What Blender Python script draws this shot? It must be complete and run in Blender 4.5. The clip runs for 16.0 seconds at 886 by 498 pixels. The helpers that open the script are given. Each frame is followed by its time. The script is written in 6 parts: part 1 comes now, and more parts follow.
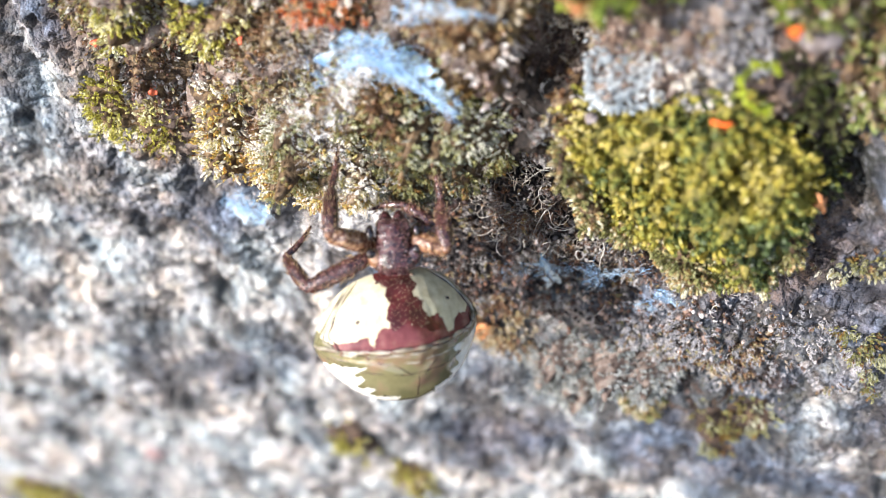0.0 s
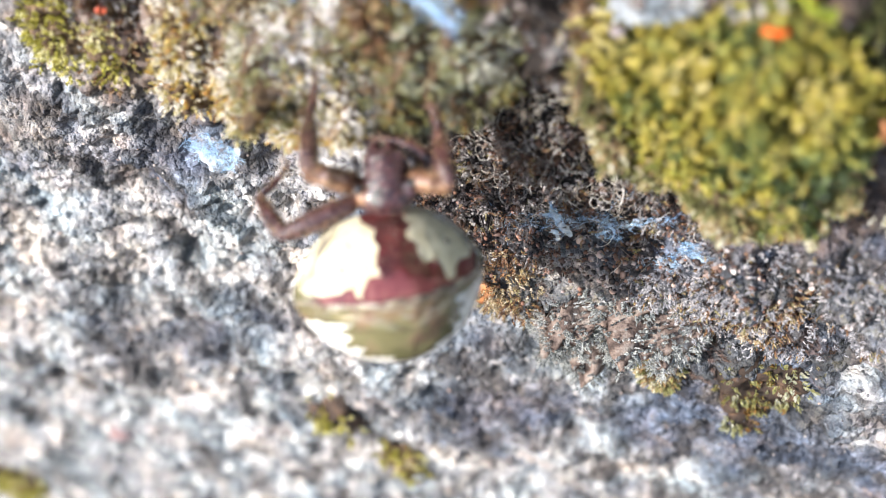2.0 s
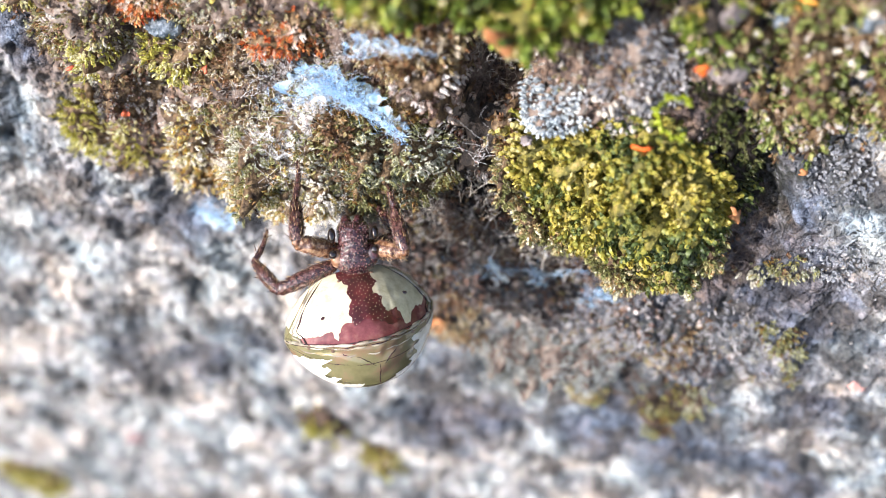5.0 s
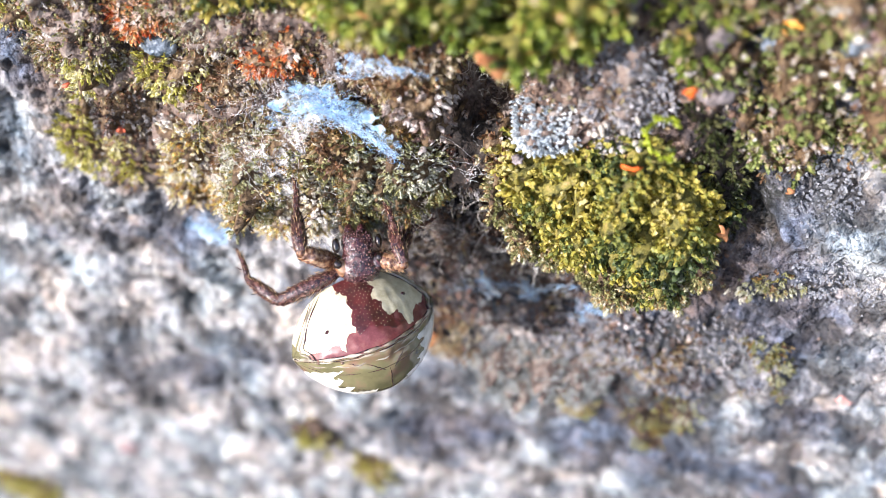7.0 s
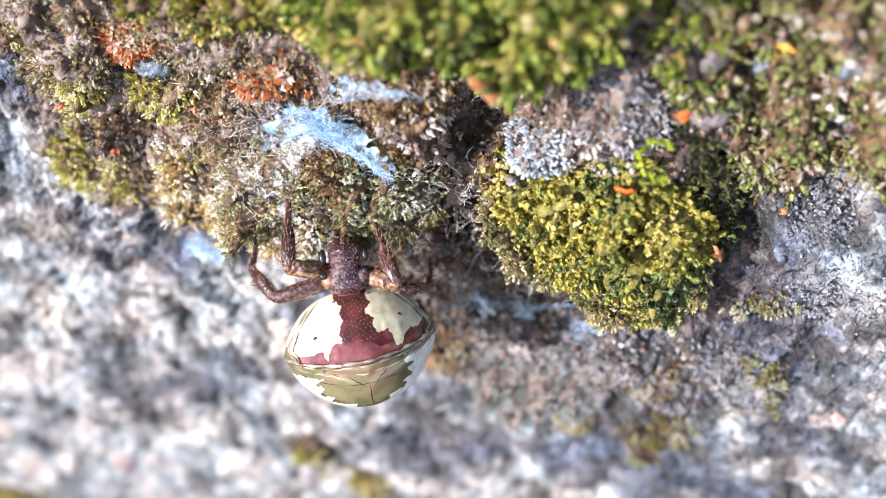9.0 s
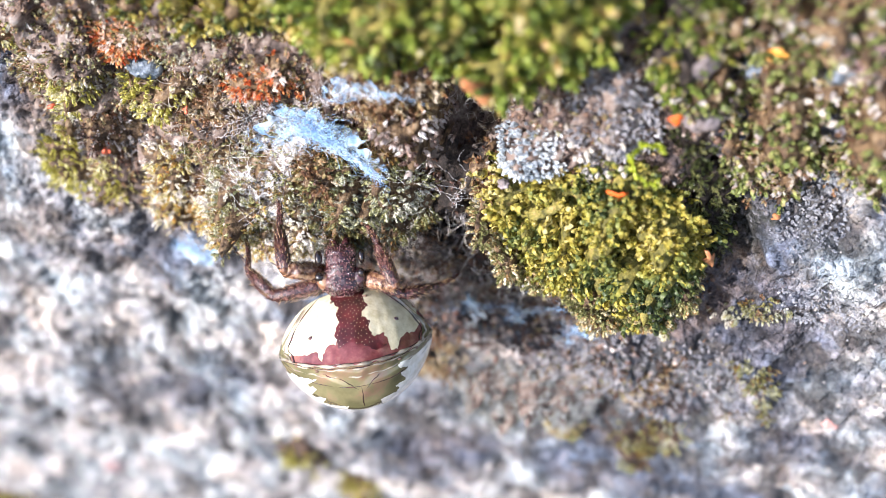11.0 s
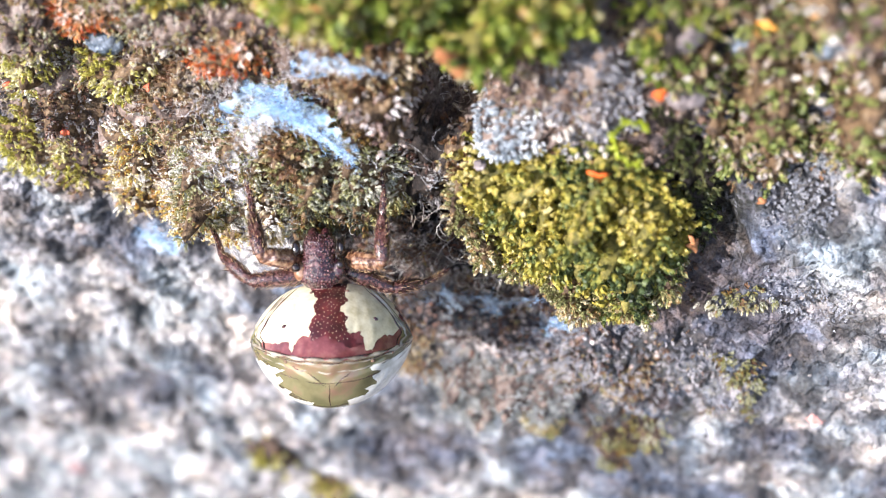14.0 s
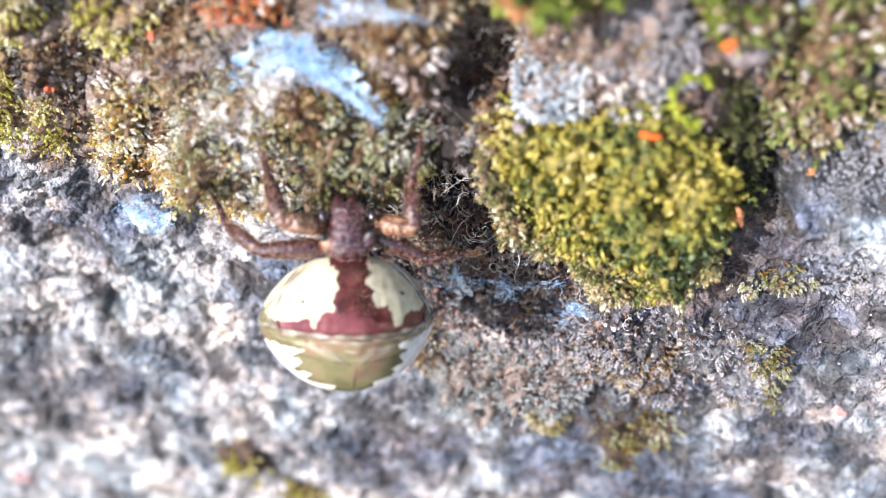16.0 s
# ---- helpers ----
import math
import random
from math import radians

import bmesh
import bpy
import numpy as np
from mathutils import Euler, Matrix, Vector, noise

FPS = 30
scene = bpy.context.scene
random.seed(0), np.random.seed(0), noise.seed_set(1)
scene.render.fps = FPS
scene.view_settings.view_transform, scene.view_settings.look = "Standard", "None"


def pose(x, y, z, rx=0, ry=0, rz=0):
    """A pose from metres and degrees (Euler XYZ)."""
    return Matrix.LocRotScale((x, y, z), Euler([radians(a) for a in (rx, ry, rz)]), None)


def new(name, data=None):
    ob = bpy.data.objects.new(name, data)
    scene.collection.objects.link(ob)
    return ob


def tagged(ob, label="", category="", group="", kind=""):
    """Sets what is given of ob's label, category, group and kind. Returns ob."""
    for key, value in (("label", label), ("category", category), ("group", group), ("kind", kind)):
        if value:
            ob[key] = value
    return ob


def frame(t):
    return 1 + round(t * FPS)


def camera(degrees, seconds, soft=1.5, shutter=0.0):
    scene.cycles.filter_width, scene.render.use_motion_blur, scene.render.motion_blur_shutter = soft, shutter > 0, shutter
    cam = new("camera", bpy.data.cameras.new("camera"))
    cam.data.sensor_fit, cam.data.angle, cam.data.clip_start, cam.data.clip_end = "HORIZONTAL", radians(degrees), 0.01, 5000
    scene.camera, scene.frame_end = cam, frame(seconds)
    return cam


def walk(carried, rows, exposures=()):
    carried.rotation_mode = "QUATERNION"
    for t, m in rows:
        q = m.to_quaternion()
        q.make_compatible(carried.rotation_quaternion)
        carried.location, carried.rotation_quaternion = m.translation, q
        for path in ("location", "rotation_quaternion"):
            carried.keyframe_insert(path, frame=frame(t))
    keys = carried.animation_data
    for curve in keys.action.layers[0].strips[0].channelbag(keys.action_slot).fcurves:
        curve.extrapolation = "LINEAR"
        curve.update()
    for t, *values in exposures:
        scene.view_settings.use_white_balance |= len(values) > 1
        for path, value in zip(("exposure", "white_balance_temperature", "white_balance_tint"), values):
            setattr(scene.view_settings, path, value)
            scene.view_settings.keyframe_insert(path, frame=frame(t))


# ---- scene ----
cam = camera(46.2, 16.0, soft=0.75)
METRES, EYE, TILT, LEAN, TURN = 0.050, 0.0, -45.0, 0.0, 0.0
ROWS = [
    (0.0, 0.0, 0.0, 0.0, 0.0, 0.0, -0.0),
    (0.5, 0.0118, 0.0226, 0.0117, 0.1, -0.33, -0.2),
    (1.0, 0.0061, 0.0387, -0.0401, 0.02, -0.55, -0.36),
    (1.5, -0.0043, 0.1379, -0.0689, -0.4, -0.88, -0.24),
    (2.0, -0.016, 0.1932, -0.0471, -0.94, -0.88, 0.08),
    (2.5, -0.0141, 0.1659, -0.0021, -1.45, -1.0, 0.73),
    (3.0, -0.0123, 0.0369, 0.0272, -1.08, -1.52, 1.02),
    (3.5, 0.009, -0.0412, 0.0433, -1.05, -1.75, 0.99),
    (4.0, 0.0245, -0.0883, 0.0454, -1.04, -1.81, 0.81),
    (6.5, 0.0492, -0.1403, 0.0658, -1.27, -1.66, 0.45),
    (7.0, 0.043, -0.1408, 0.0765, -1.41, -1.59, 0.47),
    (7.5, 0.046, -0.1434, 0.0884, -1.4, -1.48, 0.47),
    (8.0, 0.0504, -0.1367, 0.0957, -1.46, -1.42, 0.51),
    (8.5, 0.0539, -0.1432, 0.1014, -1.51, -1.3, 0.59),
    (9.0, 0.0462, -0.1413, 0.098, -1.6, -1.29, 0.67),
    (11.5, 0.0502, -0.1342, 0.0896, -2.11, -0.82, 0.09),
    (12.0, 0.0482, -0.1109, 0.0894, -2.35, -0.71, 0.1),
    (12.5, 0.0518, -0.0998, 0.0837, -2.5, -0.61, 0.18),
    (13.0, 0.0551, -0.1013, 0.0749, -2.72, -0.49, 0.22),
    (13.5, 0.0584, -0.1028, 0.0637, -2.88, -0.43, 0.17),
    (14.0, 0.0578, -0.0797, 0.0595, -3.12, -0.43, 0.04),
    (14.5, 0.0442, -0.0553, 0.0655, -3.45, -0.35, -0.1),
    (15.0, 0.0283, -0.0359, 0.0556, -4.18, -0.18, -0.21),
    (15.5, -0.0188, -0.0291, 0.0422, -5.33, 0.26, -0.14),
    (16.0, -0.0736, 0.0426, -0.0084, -7.69, 0.98, -0.44),
]
cam.data.dof.use_dof = True
cam.data.dof.focus_distance = 0.0720
cam.data.dof.aperture_fstop = 21.0
walk(cam, [(t, pose(0, 0, EYE, TILT, LEAN, TURN) @ pose(METRES * x, METRES * y, METRES * z, 90 + pitch, roll, yaw)) for t, x, y, z, yaw, pitch, roll in ROWS],
     exposures=[(0.0, 0.86, 6500, 14), (4.0, 0.86, 6500, 14), (7.0, 0.88, 6300, 18.5), (9.0, 0.93, 6300, 18.5), (12.0, 0.98, 6300, 19), (16.0, 0.98, 6300, 19)])

# ---- frames of reference ----
# A: the level frame of the first eye (x right, y ahead, z up), tilted into the world.
# The rock face is a plane in A; its own frame has u along it, v up it and h out of it, all in millimetres.
MM = 0.001
A = pose(0, 0, EYE, TILT, LEAN, TURN)
A3 = np.array(A.to_3x3())
ROCK_N = np.array((-0.4, -1.0, -1.2)) / np.linalg.norm((-0.4, -1.0, -1.2))
ROCK_U = np.array((1.0, -0.4, 0.0)) / np.linalg.norm((1.0, -0.4, 0.0))
ROCK_V = np.cross(ROCK_N, ROCK_U)
ROCK_O = np.array((0.0, 79.6, 0.0))
ROCK3 = A3 @ np.stack((ROCK_U, ROCK_V, ROCK_N), 1)


def from_rock(p):
    """World metres of points (u, v, h) in mm."""
    p = np.asarray(p, float)
    return (np.asarray(A3 @ ROCK_O) + p @ ROCK3.T) * MM + np.array((0, 0, EYE))


# ---- light ----
# direction to the sun, in frame A: from behind the eye, over its left shoulder
SUN_A = Vector((-0.72, -0.68, -0.12)).normalized()
SUN_W = (A.to_3x3() @ SUN_A).normalized()
world = bpy.data.worlds.new("world")
scene.world = world
world.use_nodes = True
wn = world.node_tree
sky = wn.nodes.new("ShaderNodeTexSky")
sky.sky_type, sky.sun_disc = "NISHITA", False
sky.sun_elevation = math.asin(max(0.05, SUN_W.z))
sky.sun_rotation = math.atan2(SUN_W.x, SUN_W.y)
wn.links.new(sky.outputs[0], wn.nodes["Background"].inputs[0])
wn.nodes["Background"].inputs[1].default_value = 0.165
sun = new("sun", bpy.data.lights.new("sun", "SUN"))
sun.data.energy, sun.data.angle, sun.data.color = 4.72, radians(0.6), (1.0, 0.965, 0.92)
sun.rotation_euler = SUN_W.to_track_quat("Z", "Y").to_euler()


# ---- materials ----
def material(name, rough=0.6, spec=0.5):
    m = bpy.data.materials.new(name)
    m.use_nodes = True
    b = m.node_tree.nodes["Principled BSDF"]
    b.inputs["Roughness"].default_value = rough
    b.inputs["Specular IOR Level"].default_value = spec
    return m, m.node_tree, b


def node(nt, kind, **values):
    n = nt.nodes.new(kind)
    for key, value in values.items():
        n.inputs[key.replace("_", " ")].default_value = value
    return n


def ramp(nt, source, stops, constant=False):
    r = nt.nodes.new("ShaderNodeValToRGB")
    if constant:
        r.color_ramp.interpolation = "CONSTANT"
    e = r.color_ramp.elements
    while len(e) < len(stops):
        e.new(0.5)
    for el, (at, c) in zip(e, stops):
        el.position, el.color = at, (*c, 1)
    nt.links.new(source, r.inputs[0])
    return r.outputs[0]


def mix(nt, fac, a, b, mode="MIX"):
    n = nt.nodes.new("ShaderNodeMix")
    n.data_type, n.blend_type = "RGBA", mode
    for socket, value in ((n.inputs[0], fac), (n.inputs[6], a), (n.inputs[7], b)):
        if isinstance(value, (int, float)):
            socket.default_value = value
        elif isinstance(value, tuple):
            socket.default_value = (*value, 1)
        else:
            nt.links.new(value, socket)
    return n.outputs[2]


def noise_of(nt, scale, detail=4.0, rough=0.6, dist=0.0):
    tc = nt.nodes.get("Texture Coordinate") or nt.nodes.new("ShaderNodeTexCoord")
    n = node(nt, "ShaderNodeTexNoise", Scale=scale, Detail=detail, Roughness=rough, Distortion=dist)
    nt.links.new(tc.outputs["Object"], n.inputs["Vector"])
    return n.outputs[0]


def cells_of(nt, scale):
    """Rounded cells: how far each place is from its cell's middle, and a tone of the cell's own."""
    tc = nt.nodes.get("Texture Coordinate") or nt.nodes.new("ShaderNodeTexCoord")
    n = node(nt, "ShaderNodeTexVoronoi", Scale=scale, Randomness=1.0)
    nt.links.new(tc.outputs["Object"], n.inputs["Vector"])
    return n.outputs["Distance"], n.outputs["Color"]


def bump(nt, b, height, strength, distance):
    n = node(nt, "ShaderNodeBump", Strength=strength, Distance=distance)
    nt.links.new(height, n.inputs["Height"])
    nt.links.new(n.outputs[0], b.inputs["Normal"])


def island(nt):
    return nt.nodes.new("ShaderNodeNewGeometry").outputs["Random Per Island"]


def rock_material():
    m, nt, b = material("lichen_crusted_rock", 0.75, 0.4)
    at = nt.nodes.new("ShaderNodeAttribute")
    at.attribute_name = "soil"
    grain = ramp(nt, noise_of(nt, 1100, 5, 0.75), [(0.30, (0.07, 0.068, 0.07)), (0.44, (0.20, 0.195, 0.20)), (0.56, (0.36, 0.35, 0.35)), (0.70, (0.60, 0.58, 0.57))])
    broad = ramp(nt, noise_of(nt, 210, 4, 0.62), [(0.30, (0.20, 0.20, 0.23)), (0.44, (0.50, 0.51, 0.55)), (0.56, (0.78, 0.75, 0.73)), (0.66, (0.54, 0.58, 0.63)), (0.78, (0.9, 0.87, 0.85))])
    tint = ramp(nt, noise_of(nt, 330, 3, 0.6), [(0.34, (0.74, 0.82, 0.90)), (0.44, (0.92, 0.96, 1.0)), (0.54, (1.0, 0.98, 0.96)), (0.66, (1.0, 0.86, 0.76))])
    rock = mix(nt, 1.0, mix(nt, 0.75, grain, broad, "MULTIPLY"), tint, "MULTIPLY")
    blotch = ramp(nt, noise_of(nt, 240, 3, 0.62, 0.3), [(0.34, (0.26, 0.27, 0.28)), (0.43, (0.60, 0.61, 0.62)), (0.51, (1.06, 1.06, 1.04)), (0.58, (1.42, 1.40, 1.36)), (0.68, (1.62, 1.6, 1.54))])
    rock = mix(nt, 1.0, rock, (0.66, 0.75, 0.965), "MULTIPLY")
    crust = nt.nodes.new("ShaderNodeAttribute")
    crust.attribute_name = "crust"
    pale = ramp(nt, noise_of(nt, 700, 5, 0.7), [(0.3, (0.13, 0.13, 0.14)), (0.44, (0.32, 0.325, 0.335)), (0.56, (0.52, 0.515, 0.52)), (0.70, (0.74, 0.73, 0.72))])
    rock = mix(nt, crust.outputs["Fac"], rock, mix(nt, 0.7, pale, tint, "MULTIPLY"))
    granule = nt.nodes.new("ShaderNodeAttribute")
    granule.attribute_name = "granule"
    rock = mix(nt, 1.0, rock, ramp(nt, granule.outputs["Fac"], [(0.05, (0.72, 0.72, 0.74)), (0.3, (0.88, 0.89, 0.91)), (0.5, (1.02, 1.01, 1.0)), (0.7, (1.14, 1.12, 1.11)), (0.9, (1.28, 1.24, 1.22))]), "MULTIPLY")
    rock = mix(nt, 1.0, rock, blotch, "MULTIPLY")
    cell = nt.nodes.new("ShaderNodeSeparateColor")
    nt.links.new(cells_of(nt, 1900)[1], cell.inputs[0])
    rock = mix(nt, 1.0, rock, ramp(nt, cell.outputs[0], [(0.0, (0.74, 0.73, 0.74)), (0.5, (1.0, 1.0, 1.0)), (1.0, (1.28, 1.28, 1.27))]), "MULTIPLY")
    stain = nt.nodes.new("ShaderNodeAttribute")
    stain.attribute_name = "stain"
    dark = ramp(nt, noise_of(nt, 900, 4, 0.7), [(0.35, (0.018, 0.018, 0.022)), (0.5, (0.06, 0.058, 0.062)), (0.65, (0.17, 0.15, 0.14))])
    rock = mix(nt, stain.outputs["Fac"], rock, dark)
    broad_hue = ramp(nt, noise_of(nt, 150, 3, 0.6, 0.3), [(0.34, (0.82, 0.97, 1.04)), (0.45, (0.93, 1.0, 1.02)), (0.53, (1.0, 0.99, 0.99)), (0.60, (1.02, 0.99, 0.92)), (0.70, (1.06, 0.94, 0.86))])
    rock = mix(nt, 1.0, rock, broad_hue, "MULTIPLY")
    rust = nt.nodes.new("ShaderNodeAttribute")
    rust.attribute_name = "rust"
    rusty = ramp(nt, noise_of(nt, 420, 4, 0.65, 0.5), [(0.30, (0.02, 0.017, 0.017)), (0.38, (0.06, 0.048, 0.042)), (0.42, (0.12, 0.066, 0.042)), (0.46, (0.07, 0.066, 0.064)), (0.53, (0.07, 0.08, 0.085)), (0.58, (0.14, 0.15, 0.165)), (0.63, (0.11, 0.105, 0.05)), (0.72, (0.28, 0.28, 0.30))])
    rock = mix(nt, rust.outputs["Fac"], rock, mix(nt, 0.22, rusty, rock, "MIX"))
    # the cushion's shade on the rock beside it, mixed in as dark colour
    strip_shade = nt.nodes.new("ShaderNodeAttribute")
    strip_shade.attribute_name = "strip_shade"
    shade_tone = ramp(nt, noise_of(nt, 700, 4, 0.7), [(0.36, (0.006, 0.008, 0.006)), (0.46, (0.024, 0.028, 0.022)), (0.54, (0.07, 0.075, 0.075)), (0.62, (0.20, 0.21, 0.24)), (0.70, (0.34, 0.32, 0.32))])
    rock = mix(nt, strip_shade.outputs["Fac"], rock, shade_tone)
    earth = ramp(nt, noise_of(nt, 900, 5, 0.7), [(0.32, (0.02, 0.016, 0.017)), (0.46, (0.095, 0.07, 0.065)), (0.6, (0.25, 0.17, 0.125)), (0.74, (0.46, 0.40, 0.34))])
    # near-black mixed into the hollow, standing in for its shade
    hollow_shade = nt.nodes.new("ShaderNodeAttribute")
    hollow_shade.attribute_name = "hollow_shade"
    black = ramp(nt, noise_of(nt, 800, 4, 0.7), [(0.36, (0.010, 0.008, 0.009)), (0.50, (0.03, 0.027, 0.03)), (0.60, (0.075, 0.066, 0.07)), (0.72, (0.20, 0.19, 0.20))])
    nt.links.new(mix(nt, hollow_shade.outputs["Fac"], mix(nt, at.outputs["Fac"], rock, earth), black), b.inputs["Base Color"])
    # granules of two sizes stand proud of the rock
    far, far2 = cells_of(nt, 1900)[0], cells_of(nt, 4200)[0]
    height = nt.nodes.new("ShaderNodeMath")
    height.operation = "MULTIPLY_ADD"
    nt.links.new(far, height.inputs[0])
    height.inputs[1].default_value = -1.5
    small = nt.nodes.new("ShaderNodeMath")
    small.operation = "MULTIPLY_ADD"
    nt.links.new(far2, small.inputs[0])
    small.inputs[1].default_value = -0.6
    nt.links.new(noise_of(nt, 1700, 6, 0.75), small.inputs[2])
    nt.links.new(small.outputs[0], height.inputs[2])
    bump(nt, b, height.outputs[0], 1.0, 0.00042)
    return m


def leaf_material(name, stops, rough=0.34, sheen=0.32, own_tone=0.62, patches=1.7, size=420, mean=0.62):
    """Small moss leaves: colours differ from leaf to leaf and from tuft to tuft, with some light passing through."""
    m, nt, b = material(name, rough, 0.6)
    patch = noise_of(nt, size, 3, 0.55)
    add = nt.nodes.new("ShaderNodeMath")
    add.operation = "MULTIPLY_ADD"
    nt.links.new(island(nt), add.inputs[0])
    add.inputs[1].default_value = 0.32
    sub = nt.nodes.new("ShaderNodeMath")
    sub.operation = "MULTIPLY_ADD"
    nt.links.new(patch, sub.inputs[0])
    sub.inputs[1].default_value, sub.inputs[2].default_value = patches, mean - 0.16 - own_tone / 2 - patches / 2
    nt.links.new(sub.outputs[0], add.inputs[2])
    tuft = nt.nodes.new("ShaderNodeAttribute")
    tuft.attribute_name = "tuft"
    own = nt.nodes.new("ShaderNodeMath")
    own.operation = "MULTIPLY_ADD"
    nt.links.new(tuft.outputs["Fac"], own.inputs[0])
    own.inputs[1].default_value = own_tone
    nt.links.new(add.outputs[0], own.inputs[2])
    col = ramp(nt, own.outputs[0], stops)
    nt.links.new(col, b.inputs["Base Color"])
    tr = nt.nodes.new("ShaderNodeBsdfTranslucent")
    nt.links.new(col, tr.inputs[0])
    ms = nt.nodes.new("ShaderNodeMixShader")
    ms.inputs[0].default_value = sheen
    nt.links.new(b.outputs[0], ms.inputs[1])
    nt.links.new(tr.outputs[0], ms.inputs[2])
    nt.links.new(ms.outputs[0], nt.nodes["Material Output"].inputs[0])
    return m


def mottled(name, stops, scale=900, rough=0.6, spec=0.4, relief=0.0001, per_piece=False, coat=0.0):
    m, nt, b = material(name, rough, spec)
    src = noise_of(nt, scale, 4, 0.65)
    if per_piece:
        add = nt.nodes.new("ShaderNodeMath")
        add.operation = "MULTIPLY_ADD"
        nt.links.new(island(nt), add.inputs[0])
        add.inputs[1].default_value = 0.8
        sub = nt.nodes.new("ShaderNodeMath")
        sub.operation = "MULTIPLY_ADD"
        nt.links.new(src, sub.inputs[0])
        sub.inputs[1].default_value, sub.inputs[2].default_value = 0.5, -0.15
        nt.links.new(sub.outputs[0], add.inputs[2])
        src = add.outputs[0]
    nt.links.new(ramp(nt, src, stops), b.inputs["Base Color"])
    if relief:
        bump(nt, b, noise_of(nt, scale * 2.2, 3, 0.6), 0.6, relief)
    b.inputs["Coat Weight"].default_value = coat
    b.inputs["Coat Roughness"].default_value = 0.06
    return m


ROCK = rock_material()
EARTH = mottled("dark_earth", [(0.3, (0.012, 0.009, 0.007)), (0.5, (0.045, 0.03, 0.022)), (0.7, (0.15, 0.09, 0.055))], 700, 0.85)
GRAINS = mottled("mineral_grains", [(0.05, (0.04, 0.04, 0.045)), (0.3, (0.17, 0.17, 0.185)), (0.55, (0.28, 0.275, 0.28)), (0.78, (0.36, 0.345, 0.335)), (0.9, (0.36, 0.25, 0.2)), (1.0, (0.42, 0.42, 0.42))], 1500, 0.8, 0.2, 0.00005, True)
CRUMBS = mottled("earth_crumbs", [(0.05, (0.02, 0.014, 0.01)), (0.4, (0.09, 0.055, 0.04)), (0.65, (0.20, 0.115, 0.075)), (0.85, (0.34, 0.27, 0.23)), (1.0, (0.66, 0.60, 0.55))], 1500, 0.7, 0.4, 0.00005, True)
BEADS = mottled("pinkish_white_beads", [(0.05, (0.20, 0.13, 0.10)), (0.4, (0.42, 0.33, 0.29)), (0.7, (0.58, 0.50, 0.46)), (1.0, (0.72, 0.68, 0.65))], 1500, 0.7, 0.2, 0.00003, True)
DARK_CRUMBS = mottled("dark_crumbs", [(0.05, (0.012, 0.010, 0.011)), (0.4, (0.05, 0.036, 0.034)), (0.62, (0.14, 0.085, 0.07)), (0.76, (0.22, 0.11, 0.07)), (0.88, (0.30, 0.28, 0.285)), (1.0, (0.62, 0.61, 0.62))], 1500, 0.6, 0.4, 0.00005, True)
CORE = mottled("matted_stems", [(0.3, (0.02, 0.012, 0.008)), (0.45, (0.07, 0.042, 0.022)), (0.58, (0.17, 0.11, 0.055)), (0.7, (0.28, 0.23, 0.16))], 1500, 0.7, 0.4, 0.0003)
CORE_GREY = mottled("crumbly_earth", [(0.3, (0.02, 0.016, 0.015)), (0.43, (0.085, 0.06, 0.05)), (0.54, (0.20, 0.155, 0.13)), (0.64, (0.27, 0.24, 0.21)), (0.74, (0.40, 0.38, 0.36))], 800, 0.75, 0.4, 0.0004)
CORE_GREEN = mottled("matted_green_stems", [(0.3, (0.025, 0.022, 0.007)), (0.45, (0.10, 0.095, 0.018)), (0.58, (0.22, 0.19, 0.04)), (0.68, (0.32, 0.24, 0.09))], 1500, 0.7, 0.4, 0.0003)
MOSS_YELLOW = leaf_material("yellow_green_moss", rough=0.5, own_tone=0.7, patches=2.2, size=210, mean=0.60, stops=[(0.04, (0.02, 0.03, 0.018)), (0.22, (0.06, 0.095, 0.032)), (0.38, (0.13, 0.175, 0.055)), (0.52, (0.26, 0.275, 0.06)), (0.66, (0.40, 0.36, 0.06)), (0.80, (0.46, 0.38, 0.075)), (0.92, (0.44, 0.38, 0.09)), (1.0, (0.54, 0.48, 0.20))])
MOSS_GREEN = leaf_material("green_moss", [(0.05, (0.04, 0.045, 0.016)), (0.26, (0.11, 0.165, 0.027)), (0.48, (0.21, 0.29, 0.042)), (0.68, (0.34, 0.38, 0.06)), (0.82, (0.40, 0.38, 0.085)), (0.92, (0.44, 0.26, 0.085)), (1.0, (0.54, 0.50, 0.28))], rough=0.5, mean=0.53, own_tone=0.7, patches=1.5, size=330)
MOSS_OLIVE = leaf_material("olive_moss", rough=0.45, stops=[(0.02, (0.03, 0.017, 0.01)), (0.16, (0.12, 0.06, 0.025)), (0.28, (0.30, 0.16, 0.04)), (0.38, (0.24, 0.19, 0.055)), (0.48, (0.19, 0.20, 0.075)), (0.60, (0.32, 0.32, 0.12)), (0.72, (0.40, 0.40, 0.22)), (0.84, (0.42, 0.45, 0.34)), (1.0, (0.72, 0.71, 0.60))], own_tone=0.35, patches=2.2, size=260, mean=0.60)
MOSS_GOLD = leaf_material("golden_moss", [(0.05, (0.08, 0.035, 0.015)), (0.2, (0.32, 0.14, 0.035)), (0.34, (0.60, 0.33, 0.07)), (0.48, (0.60, 0.48, 0.13)), (0.62, (0.52, 0.48, 0.20)), (0.78, (0.80, 0.74, 0.56)), (1.0, (0.92, 0.90, 0.86))], mean=0.73)
